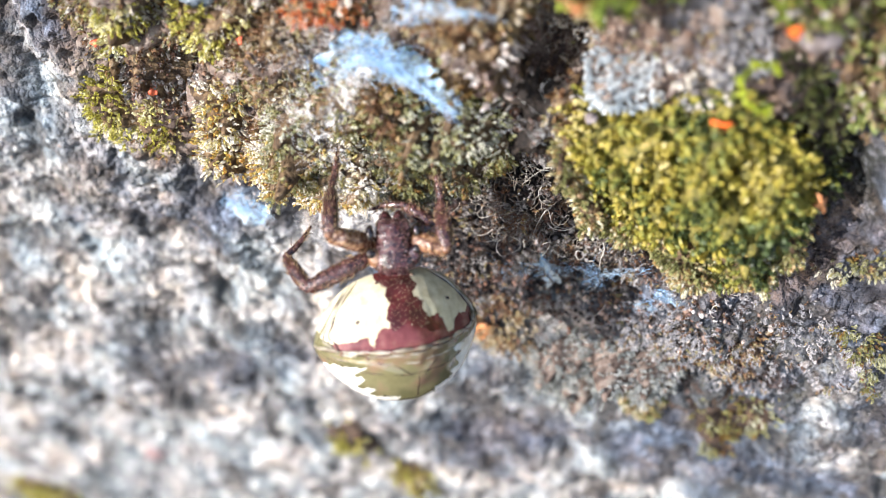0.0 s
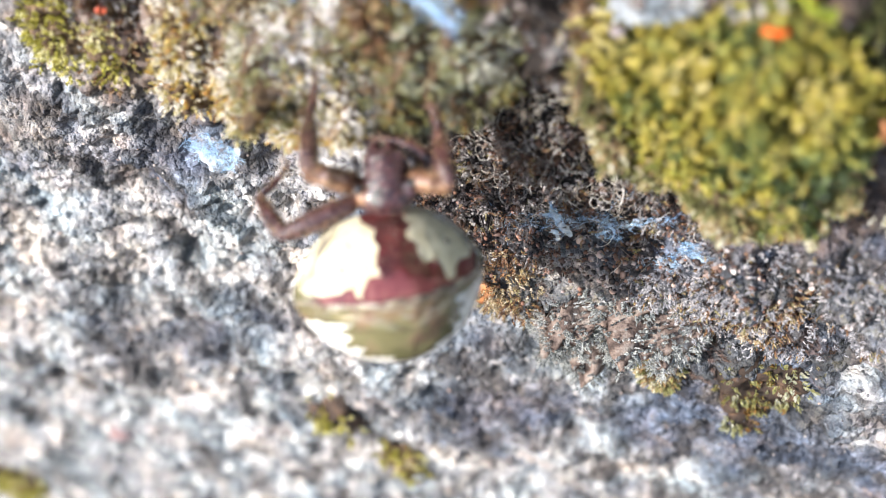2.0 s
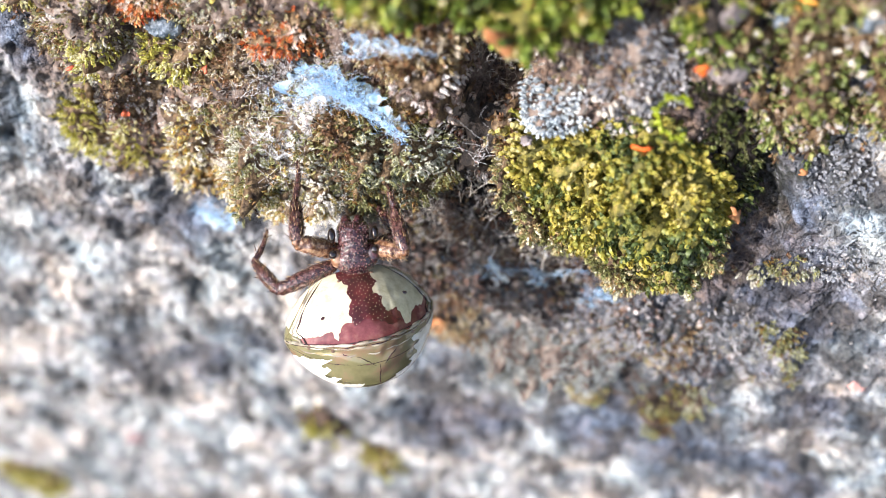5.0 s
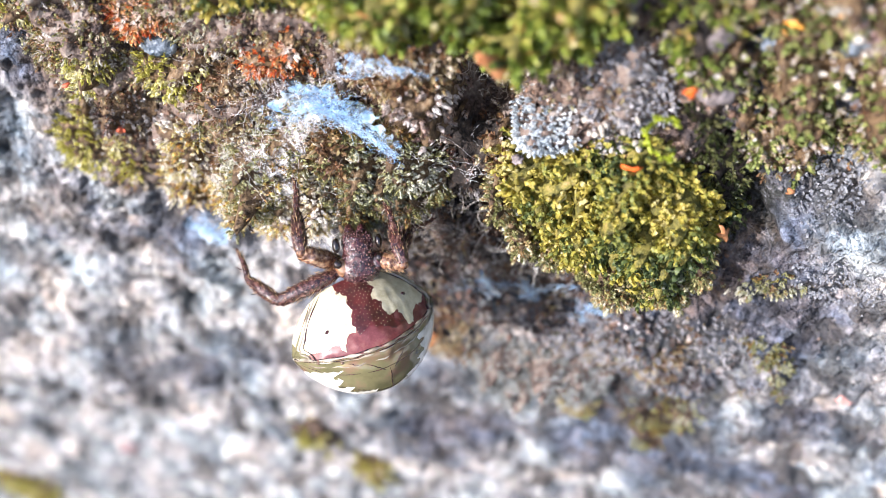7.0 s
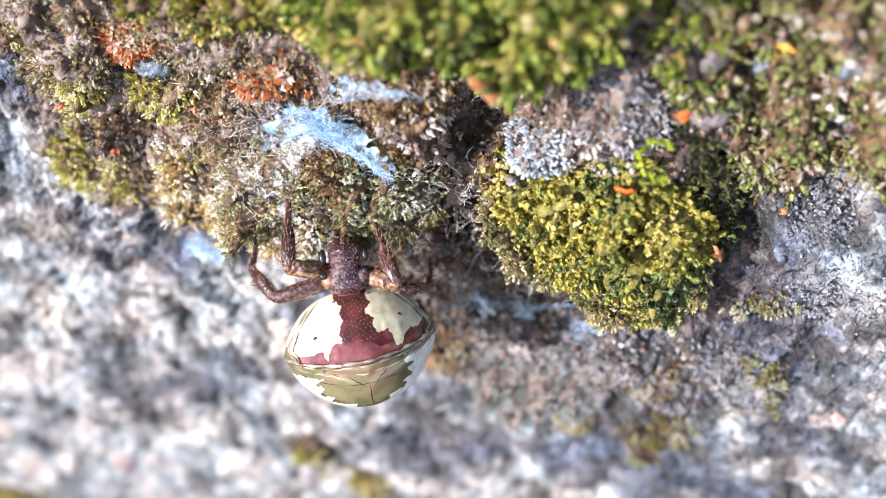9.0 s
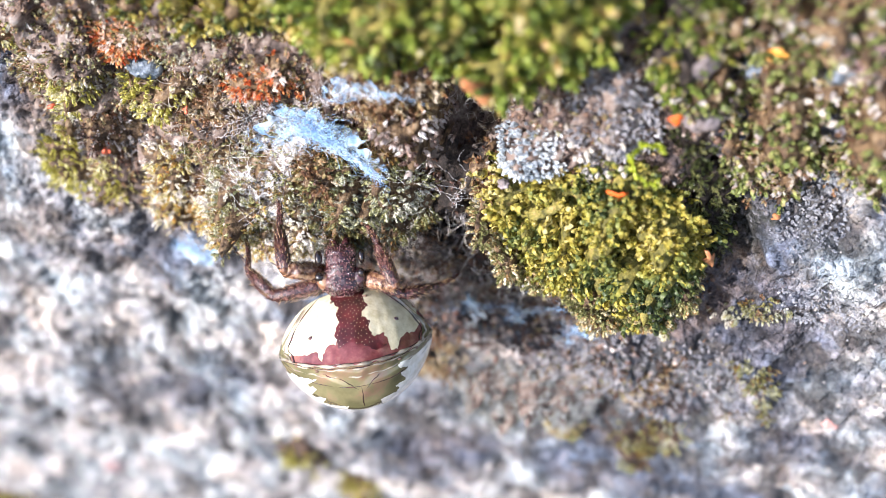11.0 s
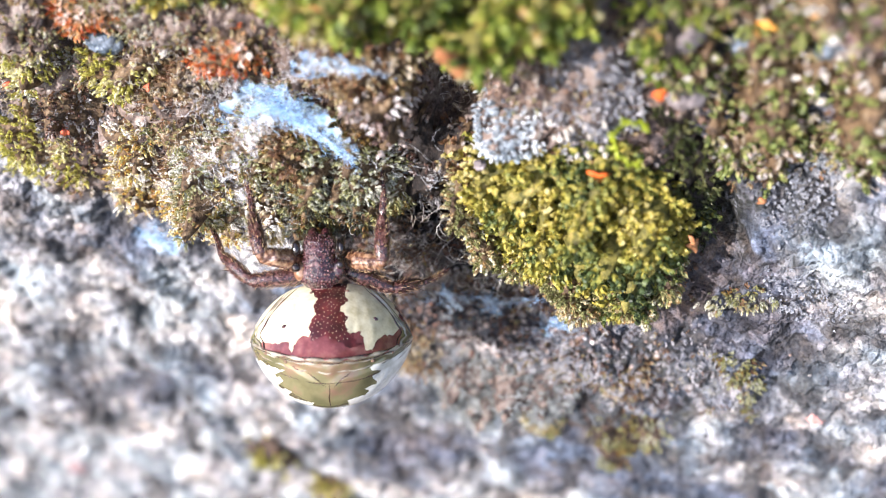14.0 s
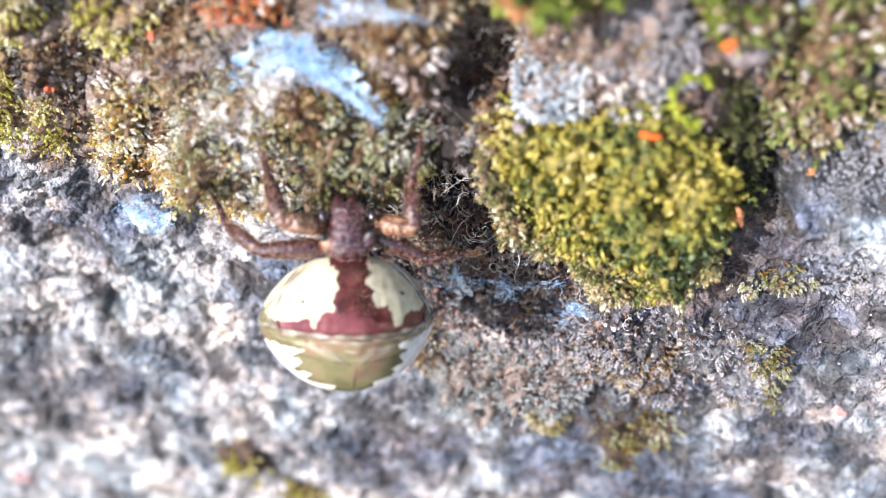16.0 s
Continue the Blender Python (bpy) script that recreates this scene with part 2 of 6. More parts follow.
MOSS_PALE = leaf_material("grey_green_lichen", [(0.05, (0.025, 0.025, 0.018)), (0.25, (0.09, 0.095, 0.065)), (0.5, (0.19, 0.21, 0.15)), (0.75, (0.33, 0.36, 0.28)), (1.0, (0.56, 0.58, 0.48))], 0.6, own_tone=0.4, patches=2.2, size=340)
MOSS_DRY = leaf_material("dry_moss", [(0.05, (0.04, 0.024, 0.016)), (0.20, (0.17, 0.09, 0.05)), (0.34, (0.33, 0.18, 0.095)), (0.46, (0.34, 0.26, 0.13)), (0.58, (0.32, 0.32, 0.13)), (0.72, (0.46, 0.37, 0.25)), (0.86, (0.55, 0.51, 0.45)), (1.0, (0.74, 0.72, 0.68))], rough=0.6, mean=0.58, patches=2.2)
MOSS_WHITE = leaf_material("whitish_crust", [(0.05, (0.06, 0.04, 0.035)), (0.25, (0.26, 0.16, 0.13)), (0.5, (0.46, 0.38, 0.34)), (0.75, (0.66, 0.62, 0.6)), (1.0, (0.84, 0.83, 0.82))], own_tone=0.4, patches=2.0, size=380)
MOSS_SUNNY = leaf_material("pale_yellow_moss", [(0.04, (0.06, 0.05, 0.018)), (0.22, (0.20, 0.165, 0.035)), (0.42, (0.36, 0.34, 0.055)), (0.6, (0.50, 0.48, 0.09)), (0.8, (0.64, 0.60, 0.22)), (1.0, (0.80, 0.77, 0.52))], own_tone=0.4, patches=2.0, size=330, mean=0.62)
MOSS_STRAW = leaf_material("straw_moss", [(0.04, (0.06, 0.05, 0.02)), (0.22, (0.19, 0.20, 0.075)), (0.40, (0.32, 0.33, 0.13)), (0.54, (0.44, 0.38, 0.20)), (0.66, (0.42, 0.24, 0.09)), (0.78, (0.60, 0.58, 0.38)), (0.90, (0.74, 0.73, 0.60)), (1.0, (0.82, 0.82, 0.76))], own_tone=0.6, patches=1.5, size=330, mean=0.50)
TURF_GREY = leaf_material("grey_green_turf", [(0.05, (0.04, 0.043, 0.042)), (0.25, (0.14, 0.152, 0.15)), (0.5, (0.26, 0.285, 0.28)), (0.75, (0.38, 0.41, 0.40)), (1.0, (0.54, 0.56, 0.55))], 0.8, own_tone=0.4, patches=2.2, size=340, mean=0.66)
SPRIG = leaf_material("bright_sprig", [(0.1, (0.22, 0.28, 0.02)), (0.5, (0.42, 0.50, 0.03)), (1.0, (0.62, 0.66, 0.10))])
MOSS_MIXED = leaf_material("mixed_rough_moss", [(0.03, (0.05, 0.036, 0.034)), (0.16, (0.15, 0.11, 0.095)), (0.26, (0.12, 0.15, 0.05)), (0.46, (0.21, 0.27, 0.07)), (0.64, (0.36, 0.38, 0.12)), (0.76, (0.40, 0.29, 0.21)), (0.86, (0.46, 0.43, 0.43)), (1.0, (0.72, 0.70, 0.64))], 0.55, own_tone=0.4, patches=2.3, size=300, mean=0.58)
# dimmed copy of green moss, with shade put into its leaf colour
MOSS_SHADED = leaf_material("shaded_moss", [(0.05, (0.010, 0.016, 0.006)), (0.4, (0.035, 0.05, 0.015)), (0.7, (0.085, 0.10, 0.03)), (1.0, (0.2, 0.2, 0.08))])
# core so dark that the shade in gaps between shoots is painted in
CORE_GAPS = mottled("black_gaps", [(0.3, (0.006, 0.005, 0.005)), (0.5, (0.02, 0.016, 0.014)), (0.62, (0.06, 0.045, 0.035)), (0.74, (0.2, 0.17, 0.15))], 1100, 0.85, 0.3, 0.0003)
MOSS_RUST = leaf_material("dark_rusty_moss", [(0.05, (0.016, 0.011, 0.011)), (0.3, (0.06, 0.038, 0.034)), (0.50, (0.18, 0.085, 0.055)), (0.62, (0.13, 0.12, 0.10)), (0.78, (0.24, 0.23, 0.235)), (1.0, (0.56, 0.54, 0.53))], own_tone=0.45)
LICHEN_BLUE = leaf_material("bluish_lichen", [(0.05, (0.08, 0.09, 0.10)), (0.3, (0.26, 0.31, 0.35)), (0.55, (0.46, 0.53, 0.58)), (0.8, (0.64, 0.70, 0.74)), (1.0, (0.80, 0.83, 0.84))], 0.7, 0.2, own_tone=0.35, patches=1.8, size=420, mean=0.74)
LICHEN_SNOW = leaf_material("bluish_white_lichen", [(0.05, (0.12, 0.13, 0.15)), (0.3, (0.22, 0.24, 0.28)), (0.55, (0.31, 0.33, 0.37)), (0.8, (0.40, 0.42, 0.45)), (1.0, (0.52, 0.52, 0.54))], 0.75, 0.2, own_tone=0.2, patches=1.2, size=420, mean=0.6)
LICHEN_GREY = leaf_material("grey_lichen", [(0.05, (0.04, 0.042, 0.05)), (0.3, (0.155, 0.162, 0.19)), (0.55, (0.275, 0.285, 0.32)), (0.78, (0.39, 0.39, 0.41)), (1.0, (0.54, 0.53, 0.54))], 0.8, 0.2, own_tone=0.35, patches=1.8, size=420, mean=0.68)
MOSS_BROWN = leaf_material("brown_moss", [(0.05, (0.045, 0.025, 0.018)), (0.3, (0.17, 0.085, 0.045)), (0.52, (0.33, 0.18, 0.09)), (0.75, (0.38, 0.31, 0.15)), (1.0, (0.64, 0.57, 0.46))], rough=0.5)
MOSS_RED = leaf_material("rusty_red_moss", [(0.02, (0.07, 0.018, 0.012)), (0.2, (0.30, 0.05, 0.02)), (0.40, (0.62, 0.14, 0.04)), (0.55, (0.72, 0.26, 0.08)), (0.68, (0.60, 0.40, 0.16)), (0.82, (0.82, 0.56, 0.42)), (1.0, (0.88, 0.82, 0.76))], own_tone=0.55, patches=1.9)
# the blue sheen that silk takes from the sky is painted as base colour
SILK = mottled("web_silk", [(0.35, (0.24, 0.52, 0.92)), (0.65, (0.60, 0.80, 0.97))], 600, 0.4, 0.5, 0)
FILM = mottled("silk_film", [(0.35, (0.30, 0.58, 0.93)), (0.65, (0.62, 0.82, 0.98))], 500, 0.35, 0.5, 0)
film_nodes = FILM.node_tree
holes = ramp(film_nodes, noise_of(film_nodes, 1500, 5, 0.7, 0.6), [(0.45, (0, 0, 0)), (0.62, (0.42, 0.42, 0.42))])
film_nodes.links.new(holes, film_nodes.nodes["Principled BSDF"].inputs["Alpha"])
# same painted sky sheen, on the broad sheets
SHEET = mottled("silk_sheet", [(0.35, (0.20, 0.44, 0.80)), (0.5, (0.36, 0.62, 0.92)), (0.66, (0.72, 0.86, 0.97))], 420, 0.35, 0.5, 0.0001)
WHITE_SHEET = mottled("white_silk_sheet", [(0.35, (0.66, 0.66, 0.66)), (0.65, (0.88, 0.88, 0.88))], 420, 0.4, 0.5, 0.0001)
white_nodes = WHITE_SHEET.node_tree
white_nodes.links.new(ramp(white_nodes, noise_of(white_nodes, 900, 5, 0.75, 1.2), [(0.42, (0, 0, 0)), (0.53, (0.28, 0.28, 0.28)), (0.66, (0.66, 0.66, 0.66))]), white_nodes.nodes["Principled BSDF"].inputs["Alpha"])
sheet_nodes = SHEET.node_tree
torn = ramp(sheet_nodes, noise_of(sheet_nodes, 700, 5, 0.7, 0.8), [(0.40, (0, 0, 0)), (0.50, (0.28, 0.28, 0.28)), (0.66, (0.62, 0.62, 0.62))])
sheet_nodes.links.new(torn, sheet_nodes.nodes["Principled BSDF"].inputs["Alpha"])
FIBRE = mottled("dry_fibres", [(0.1, (0.16, 0.11, 0.07)), (0.5, (0.46, 0.42, 0.36)), (0.9, (0.75, 0.74, 0.70))], 900, 0.55, 0.4, 0, True)
ORANGE = mottled("orange_leaf", [(0.3, (0.62, 0.09, 0.012)), (0.6, (0.82, 0.17, 0.03)), (0.8, (0.88, 0.36, 0.12))], 900, 0.45, 0.4, 0.00005)
FLAKE = mottled("tan_bark", [(0.3, (0.30, 0.11, 0.04)), (0.6, (0.55, 0.25, 0.11)), (0.8, (0.66, 0.42, 0.26))], 700, 0.6, 0.4, 0.00008)
STONE = mottled("grey_stone", [(0.3, (0.08, 0.065, 0.065)), (0.5, (0.19, 0.165, 0.165)), (0.7, (0.34, 0.30, 0.31))], 900, 0.75, 0.3, 0.0002)
PALE_STONE = mottled("whitish_grit", [(0.3, (0.26, 0.24, 0.20)), (0.5, (0.42, 0.39, 0.34)), (0.7, (0.6, 0.57, 0.52))], 1100, 0.55, 0.4, 0.0001)
PINK_GREY = mottled("pinkish_stone", [(0.3, (0.16, 0.10, 0.10)), (0.5, (0.30, 0.20, 0.20)), (0.7, (0.42, 0.36, 0.38))], 900, 0.6, 0.4, 0.0003)
BLUE_STONE = mottled("bluish_stone", [(0.34, (0.02, 0.03, 0.04)), (0.46, (0.07, 0.10, 0.13)), (0.56, (0.16, 0.20, 0.25)), (0.7, (0.34, 0.40, 0.45))], 1100, 0.5, 0.5, 0.0003)
RED_SCRAP = mottled("rusty_scrap", [(0.3, (0.42, 0.06, 0.03)), (0.6, (0.70, 0.16, 0.08)), (0.8, (0.8, 0.36, 0.22))], 900, 0.45, 0.4, 0.00005)
AMBER_SCRAP = mottled("amber_scrap", [(0.3, (0.58, 0.20, 0.03)), (0.6, (0.82, 0.42, 0.08)), (0.8, (0.9, 0.62, 0.25))], 900, 0.45, 0.4, 0.00005)
PINK = mottled("pink_mineral", [(0.3, (0.5, 0.2, 0.17)), (0.7, (0.75, 0.44, 0.40))], 700, 0.5)


# ---- numeric noise ----
GRAD = np.random.RandomState(7).rand(256, 256) * 2 * math.pi
GRAD = np.stack((np.cos(GRAD), np.sin(GRAD)), -1)


def perlin(x, y):
    xi, yi = np.floor(x).astype(int), np.floor(y).astype(int)
    fx, fy = x - xi, y - yi
    sx, sy = fx * fx * (3 - 2 * fx), fy * fy * (3 - 2 * fy)
    total = 0
    for i, wx in ((0, 1 - sx), (1, sx)):
        for j, wy in ((0, 1 - sy), (1, sy)):
            g = GRAD[(xi + i) % 256, (yi + j) % 256]
            total = total + wx * wy * (g[..., 0] * (fx - i) + g[..., 1] * (fy - j))
    return total * 1.5


def fbm(x, y, octaves=4, gain=0.5):
    total, amp = 0, 1.0
    for k in range(octaves):
        total = total + amp * perlin(x * 2 ** k + 17.3 * k, y * 2 ** k - 9.1 * k)
        amp *= gain
    return total


CELL = np.random.RandomState(11).rand(128, 128, 3)


def pebbles(x, y, named=False):
    """Rounded bumps, one in each cell of size 1, 0 to 1 high."""
    xi, yi = np.floor(x).astype(int), np.floor(y).astype(int)
    best, own = np.zeros_like(x), np.zeros_like(x)
    for i in (-1, 0, 1):
        for j in (-1, 0, 1):
            c = CELL[(xi + i) % 128, (yi + j) % 128]
            d2 = (x - xi - i - c[..., 0]) ** 2 + (y - yi - j - c[..., 1]) ** 2
            r = 0.35 + 0.45 * c[..., 2]
            h = np.sqrt(np.maximum(0, 1 - d2 / r ** 2)) * r
            own = np.where(h > best, c[..., 2] * 7.3 % 1, own)
            best = np.maximum(best, h)
    return (best, own) if named else best


def inside(poly, x, y):
    p = np.asarray(poly, float)
    res = np.zeros(np.shape(x), bool)
    for (x0, y0), (x1, y1) in zip(p, np.roll(p, -1, 0)):
        if y0 != y1:
            res ^= ((y0 > y) != (y1 > y)) & (x < (x1 - x0) * (y - y0) / (y1 - y0) + x0)
    return res


def edge_distance(poly, x, y):
    """Distance to the outline, positive within."""
    p = np.asarray(poly, float)
    best = np.full(np.shape(x), 1e9)
    for a, b in zip(p, np.roll(p, -1, 0)):
        d = b - a
        s = np.clip(((x - a[0]) * d[0] + (y - a[1]) * d[1]) / (d @ d), 0, 1)
        best = np.minimum(best, np.hypot(x - a[0] - s * d[0], y - a[1] - s * d[1]))
    return np.where(inside(poly, x, y), best, -best)


# ---- building ----
def mesh_of(name, verts, faces, mat, smooth=True):
    """A mesh from arrays: verts (n, 3), faces (m, k)."""
    me = bpy.data.meshes.new(name)
    faces = np.asarray(faces, np.int32)
    m, k = faces.shape
    me.vertices.add(len(verts))
    me.vertices.foreach_set("co", np.asarray(verts, np.float32).ravel())
    me.loops.add(m * k)
    me.loops.foreach_set("vertex_index", faces.ravel())
    me.polygons.add(m)
    me.polygons.foreach_set("loop_start", np.arange(0, m * k, k, dtype=np.int32))
    me.polygons.foreach_set("use_smooth", np.full(m, smooth))
    me.update(calc_edges=True)
    me.validate()
    me.materials.append(mat)
    return me


def thing(name, at, label, category, kind="", group=""):
    ob = new(name)
    ob.empty_display_size = 0.002
    ob.location = at
    return tagged(ob, label, category, group, kind)


def part(name, verts, faces, mat, parent, label="", kind="", smooth=True):
    """Links arrays of world metres as one mesh under a thing that stands unturned."""
    base = np.zeros(3)
    up = parent
    while up is not None:
        base = base + np.array(up.location)
        up = up.parent
    ob = new(name, mesh_of(name, np.asarray(verts) - base, faces, mat, smooth))
    ob.parent = parent
    return tagged(ob, label, "", "", kind)


def single(name, verts, faces, mat, label, category, kind="", group="", smooth=True):
    """A thing that is one mesh, its origin at its middle."""
    verts = np.asarray(verts)
    mid = (verts.min(0) + verts.max(0)) / 2
    ob = new(name, mesh_of(name, verts - mid, faces, mat, smooth))
    ob.location = mid
    return tagged(ob, label, category, group, kind)


def repeat(template_v, template_f, mats, places):
    """Many copies of one small form: mats (s, 3, 3), places (s, 3)."""
    v = np.einsum("sij,nj->sni", mats, template_v) + places[:, None, :]
    n = len(template_v)
    f = template_f[None] + (np.arange(len(places)) * n)[:, None, None]
    return v.reshape(-1, 3), f.reshape(-1, template_f.shape[1])


def merged(pieces):
    vs, fs, k = [], [], 0
    for v, f in pieces:
        vs.append(v)
        fs.append(f + k)
        k += len(v)
    return np.concatenate(vs), np.concatenate(fs)


def frames_along(z, rng, twist=True):
    """Turned frames whose third axis is z (s, 3)."""
    z = z / np.linalg.norm(z, axis=1, keepdims=True)
    a = rng.normal(size=z.shape)
    x = np.cross(a, z)
    x /= np.linalg.norm(x, axis=1, keepdims=True)
    return np.stack((x, np.cross(z, x), z), 2)


def ball(rings=3, segs=6):
    v = [(0, 0, 1)]
    for i in range(1, rings + 1):
        a = math.pi * i / (rings + 1)
        v += [(math.sin(a) * math.cos(2 * math.pi * (j + 0.5 * i) / segs), math.sin(a) * math.sin(2 * math.pi * (j + 0.5 * i) / segs), math.cos(a)) for j in range(segs)]
    v.append((0, 0, -1))
    f = [(0, 1 + j, 1 + (j + 1) % segs) for j in range(segs)]
    for i in range(rings - 1):
        for j in range(segs):
            a, b = 1 + i * segs + j, 1 + i * segs + (j + 1) % segs
            c, d = a + segs, b + segs
            f += [(a, c, b), (b, c, d)]
    base, last = 1 + (rings - 1) * segs, len(v) - 1
    f += [(base + j, last, base + (j + 1) % segs) for j in range(segs)]
    return np.array(v, float), np.array(f)


def tube(points, radius, sides=5):
    """A tapering tube through points (n, 3); radius a number or n numbers."""
    p = np.asarray(points, float)
    r = np.broadcast_to(radius, (len(p),))
    t = np.gradient(p, axis=0)
    t /= np.linalg.norm(t, axis=1, keepdims=True) + 1e-12
    ref = np.array((0.31, 0.77, 0.55))
    x = np.cross(t, ref)
    x /= np.linalg.norm(x, axis=1, keepdims=True) + 1e-12
    y = np.cross(t, x)
    a = np.arange(sides) * 2 * math.pi / sides
    v = (p[:, None] + r[:, None, None] * (np.cos(a)[None, :, None] * x[:, None] + np.sin(a)[None, :, None] * y[:, None])).reshape(-1, 3)
    i, j = np.meshgrid(np.arange(len(p) - 1), np.arange(sides), indexing="ij")
    a, b = i * sides + j, i * sides + (j + 1) % sides
    quads = np.stack((a, b, b + sides, a + sides), -1).reshape(-1, 4)
    f = np.concatenate((quads[:, (0, 1, 2)], quads[:, (0, 2, 3)]))
    return v, f


# ---- the rock face ----
# outline of the mossy, earthy belt across the rock, in (u, v)
BELT = [(-21, 50), (-22, 24), (-20, 12), (-11, 8), (-3, 5), (4, -2), (14, -5), (24, -3), (28, 2), (29.5, 10), (29.5, 18), (34, 30), (36, 50)]
DENTS = [(-23.3, -6.1, 1.3), (-17.0, 6.5, 1.1), (-10.9, 6.3, 0.9), (-20.1, -23.8, 1.6), (-11.2, 3.8, 0.9), (4.2, -30.0, 1.5), (20.2, -22.6, 1.6), (-25.6, -15.7, 1.0), (-46.4, -24.1, 1.4), (-9.1, -27.1, 1.2), (32.2, -11.7, 1.2), (26.9, -17.7, 1.1)]
CAVITY = (12.6, 17.6)
RECESS = [(-6, 8), (2, 9.5), (9, 10), (14, 9), (17, 3), (20, -2), (18, -6), (10, -8), (4, -5), (-2, 0), (-5, 5)]
# outline within which the hollow's shade is put into the rock's colour
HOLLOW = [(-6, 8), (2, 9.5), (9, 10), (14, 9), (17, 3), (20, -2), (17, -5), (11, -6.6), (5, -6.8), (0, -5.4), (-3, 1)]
# rougher, rusty brown and olive rock under the cushion, and the strip beside it painted with the cushion's shade
RUSTY = [(-2, -3), (5, -8), (12, -9), (19, -6), (26, -4), (28, -8), (26, -15), (21, -20), (14, -21), (4, -16), (-2, -9)]
SHADE_STRIP = [(25.6, 17.4), (28.6, 17), (29.4, 12.6), (30.6, 9.4), (32.2, 6.2), (30.4, 2.2), (27.6, 1.2), (26, 6), (25.4, 13)]


def relief(u, v):
    """How far the rock stands out of its plane, in mm."""
    h = 1.6 * fbm(u / 26 + 3.1, v / 26, 3) + 0.75 * fbm(u / 7.5, v / 7.5 + 5, 3)
    fine = np.exp(-(np.maximum(0, np.abs(u) - 75) / 30) ** 2 - (np.maximum(0, np.abs(v) - 60) / 30) ** 2)
    h = h + fine * (0.5 * pebbles(u / 2.1, v / 2.1) * (0.5 + 0.9 * np.clip(perlin(u / 5 + 40, v / 5), 0, 1)) + 0.55 * pebbles(u / 0.85 + 20, v / 0.85) + 0.30 * pebbles(u / 0.47 + 50, v / 0.47) + 0.3 * fbm(u / 0.9, v / 0.9, 2) - 1.5 * np.clip(perlin(u / 1.9 + 7, v / 1.9) - 0.16, 0, 1) - 2.2 * np.clip(perlin(u / 4.6 + 70, v / 4.6) - 0.26, 0, 1))
    h = h - 6.0 * np.exp(-((u - CAVITY[0]) ** 2 + (v - CAVITY[1]) ** 2) / 2.6 ** 2)
    belt = fine * np.clip(edge_distance(BELT, u, v) / 3, 0, 1)
    h = h + belt * (1.3 * pebbles(u / 2.7 + 9, v / 2.7) - 2.4 * np.clip(perlin(u / 2.4 + 33, v / 2.4) - 0.1, 0, 1))
    h = h - fine * 2.9 * np.clip((u - 27.5) / 3.5, 0, 1) * np.clip((v - 5) / 6, 0, 1)
    for du, dv, size in DENTS:
        h = h - 1.9 * size * np.exp(-((u - du) ** 2 + 0.8 * (v - dv) ** 2) / size ** 2)
    rough = fine * np.clip(edge_distance(RUSTY, u, v) / 3, 0, 1)
    h = h + rough * (1.5 * pebbles(u / 1.25 + 4, v / 1.25 + 8) + 0.6 * pebbles(u / 0.6 + 14, v / 0.6) + 0.9 * fbm(u / 3.1 + 12, v / 3.1, 3))
    h = h - 2.6 * np.clip(edge_distance(SHADE_STRIP, u, v) / 2.8, 0, 1)
    dark = np.clip(edge_distance(RECESS, u, v) / 2.5, 0, 1)
    h = h - 2.3 * dark
    away = np.maximum(0, np.hypot(u, v) - 110)
    return h - away ** 2 / 420 + 16 * np.clip(away / 300, 0, 1) * fbm(u / 90, v / 90 + 2, 3)


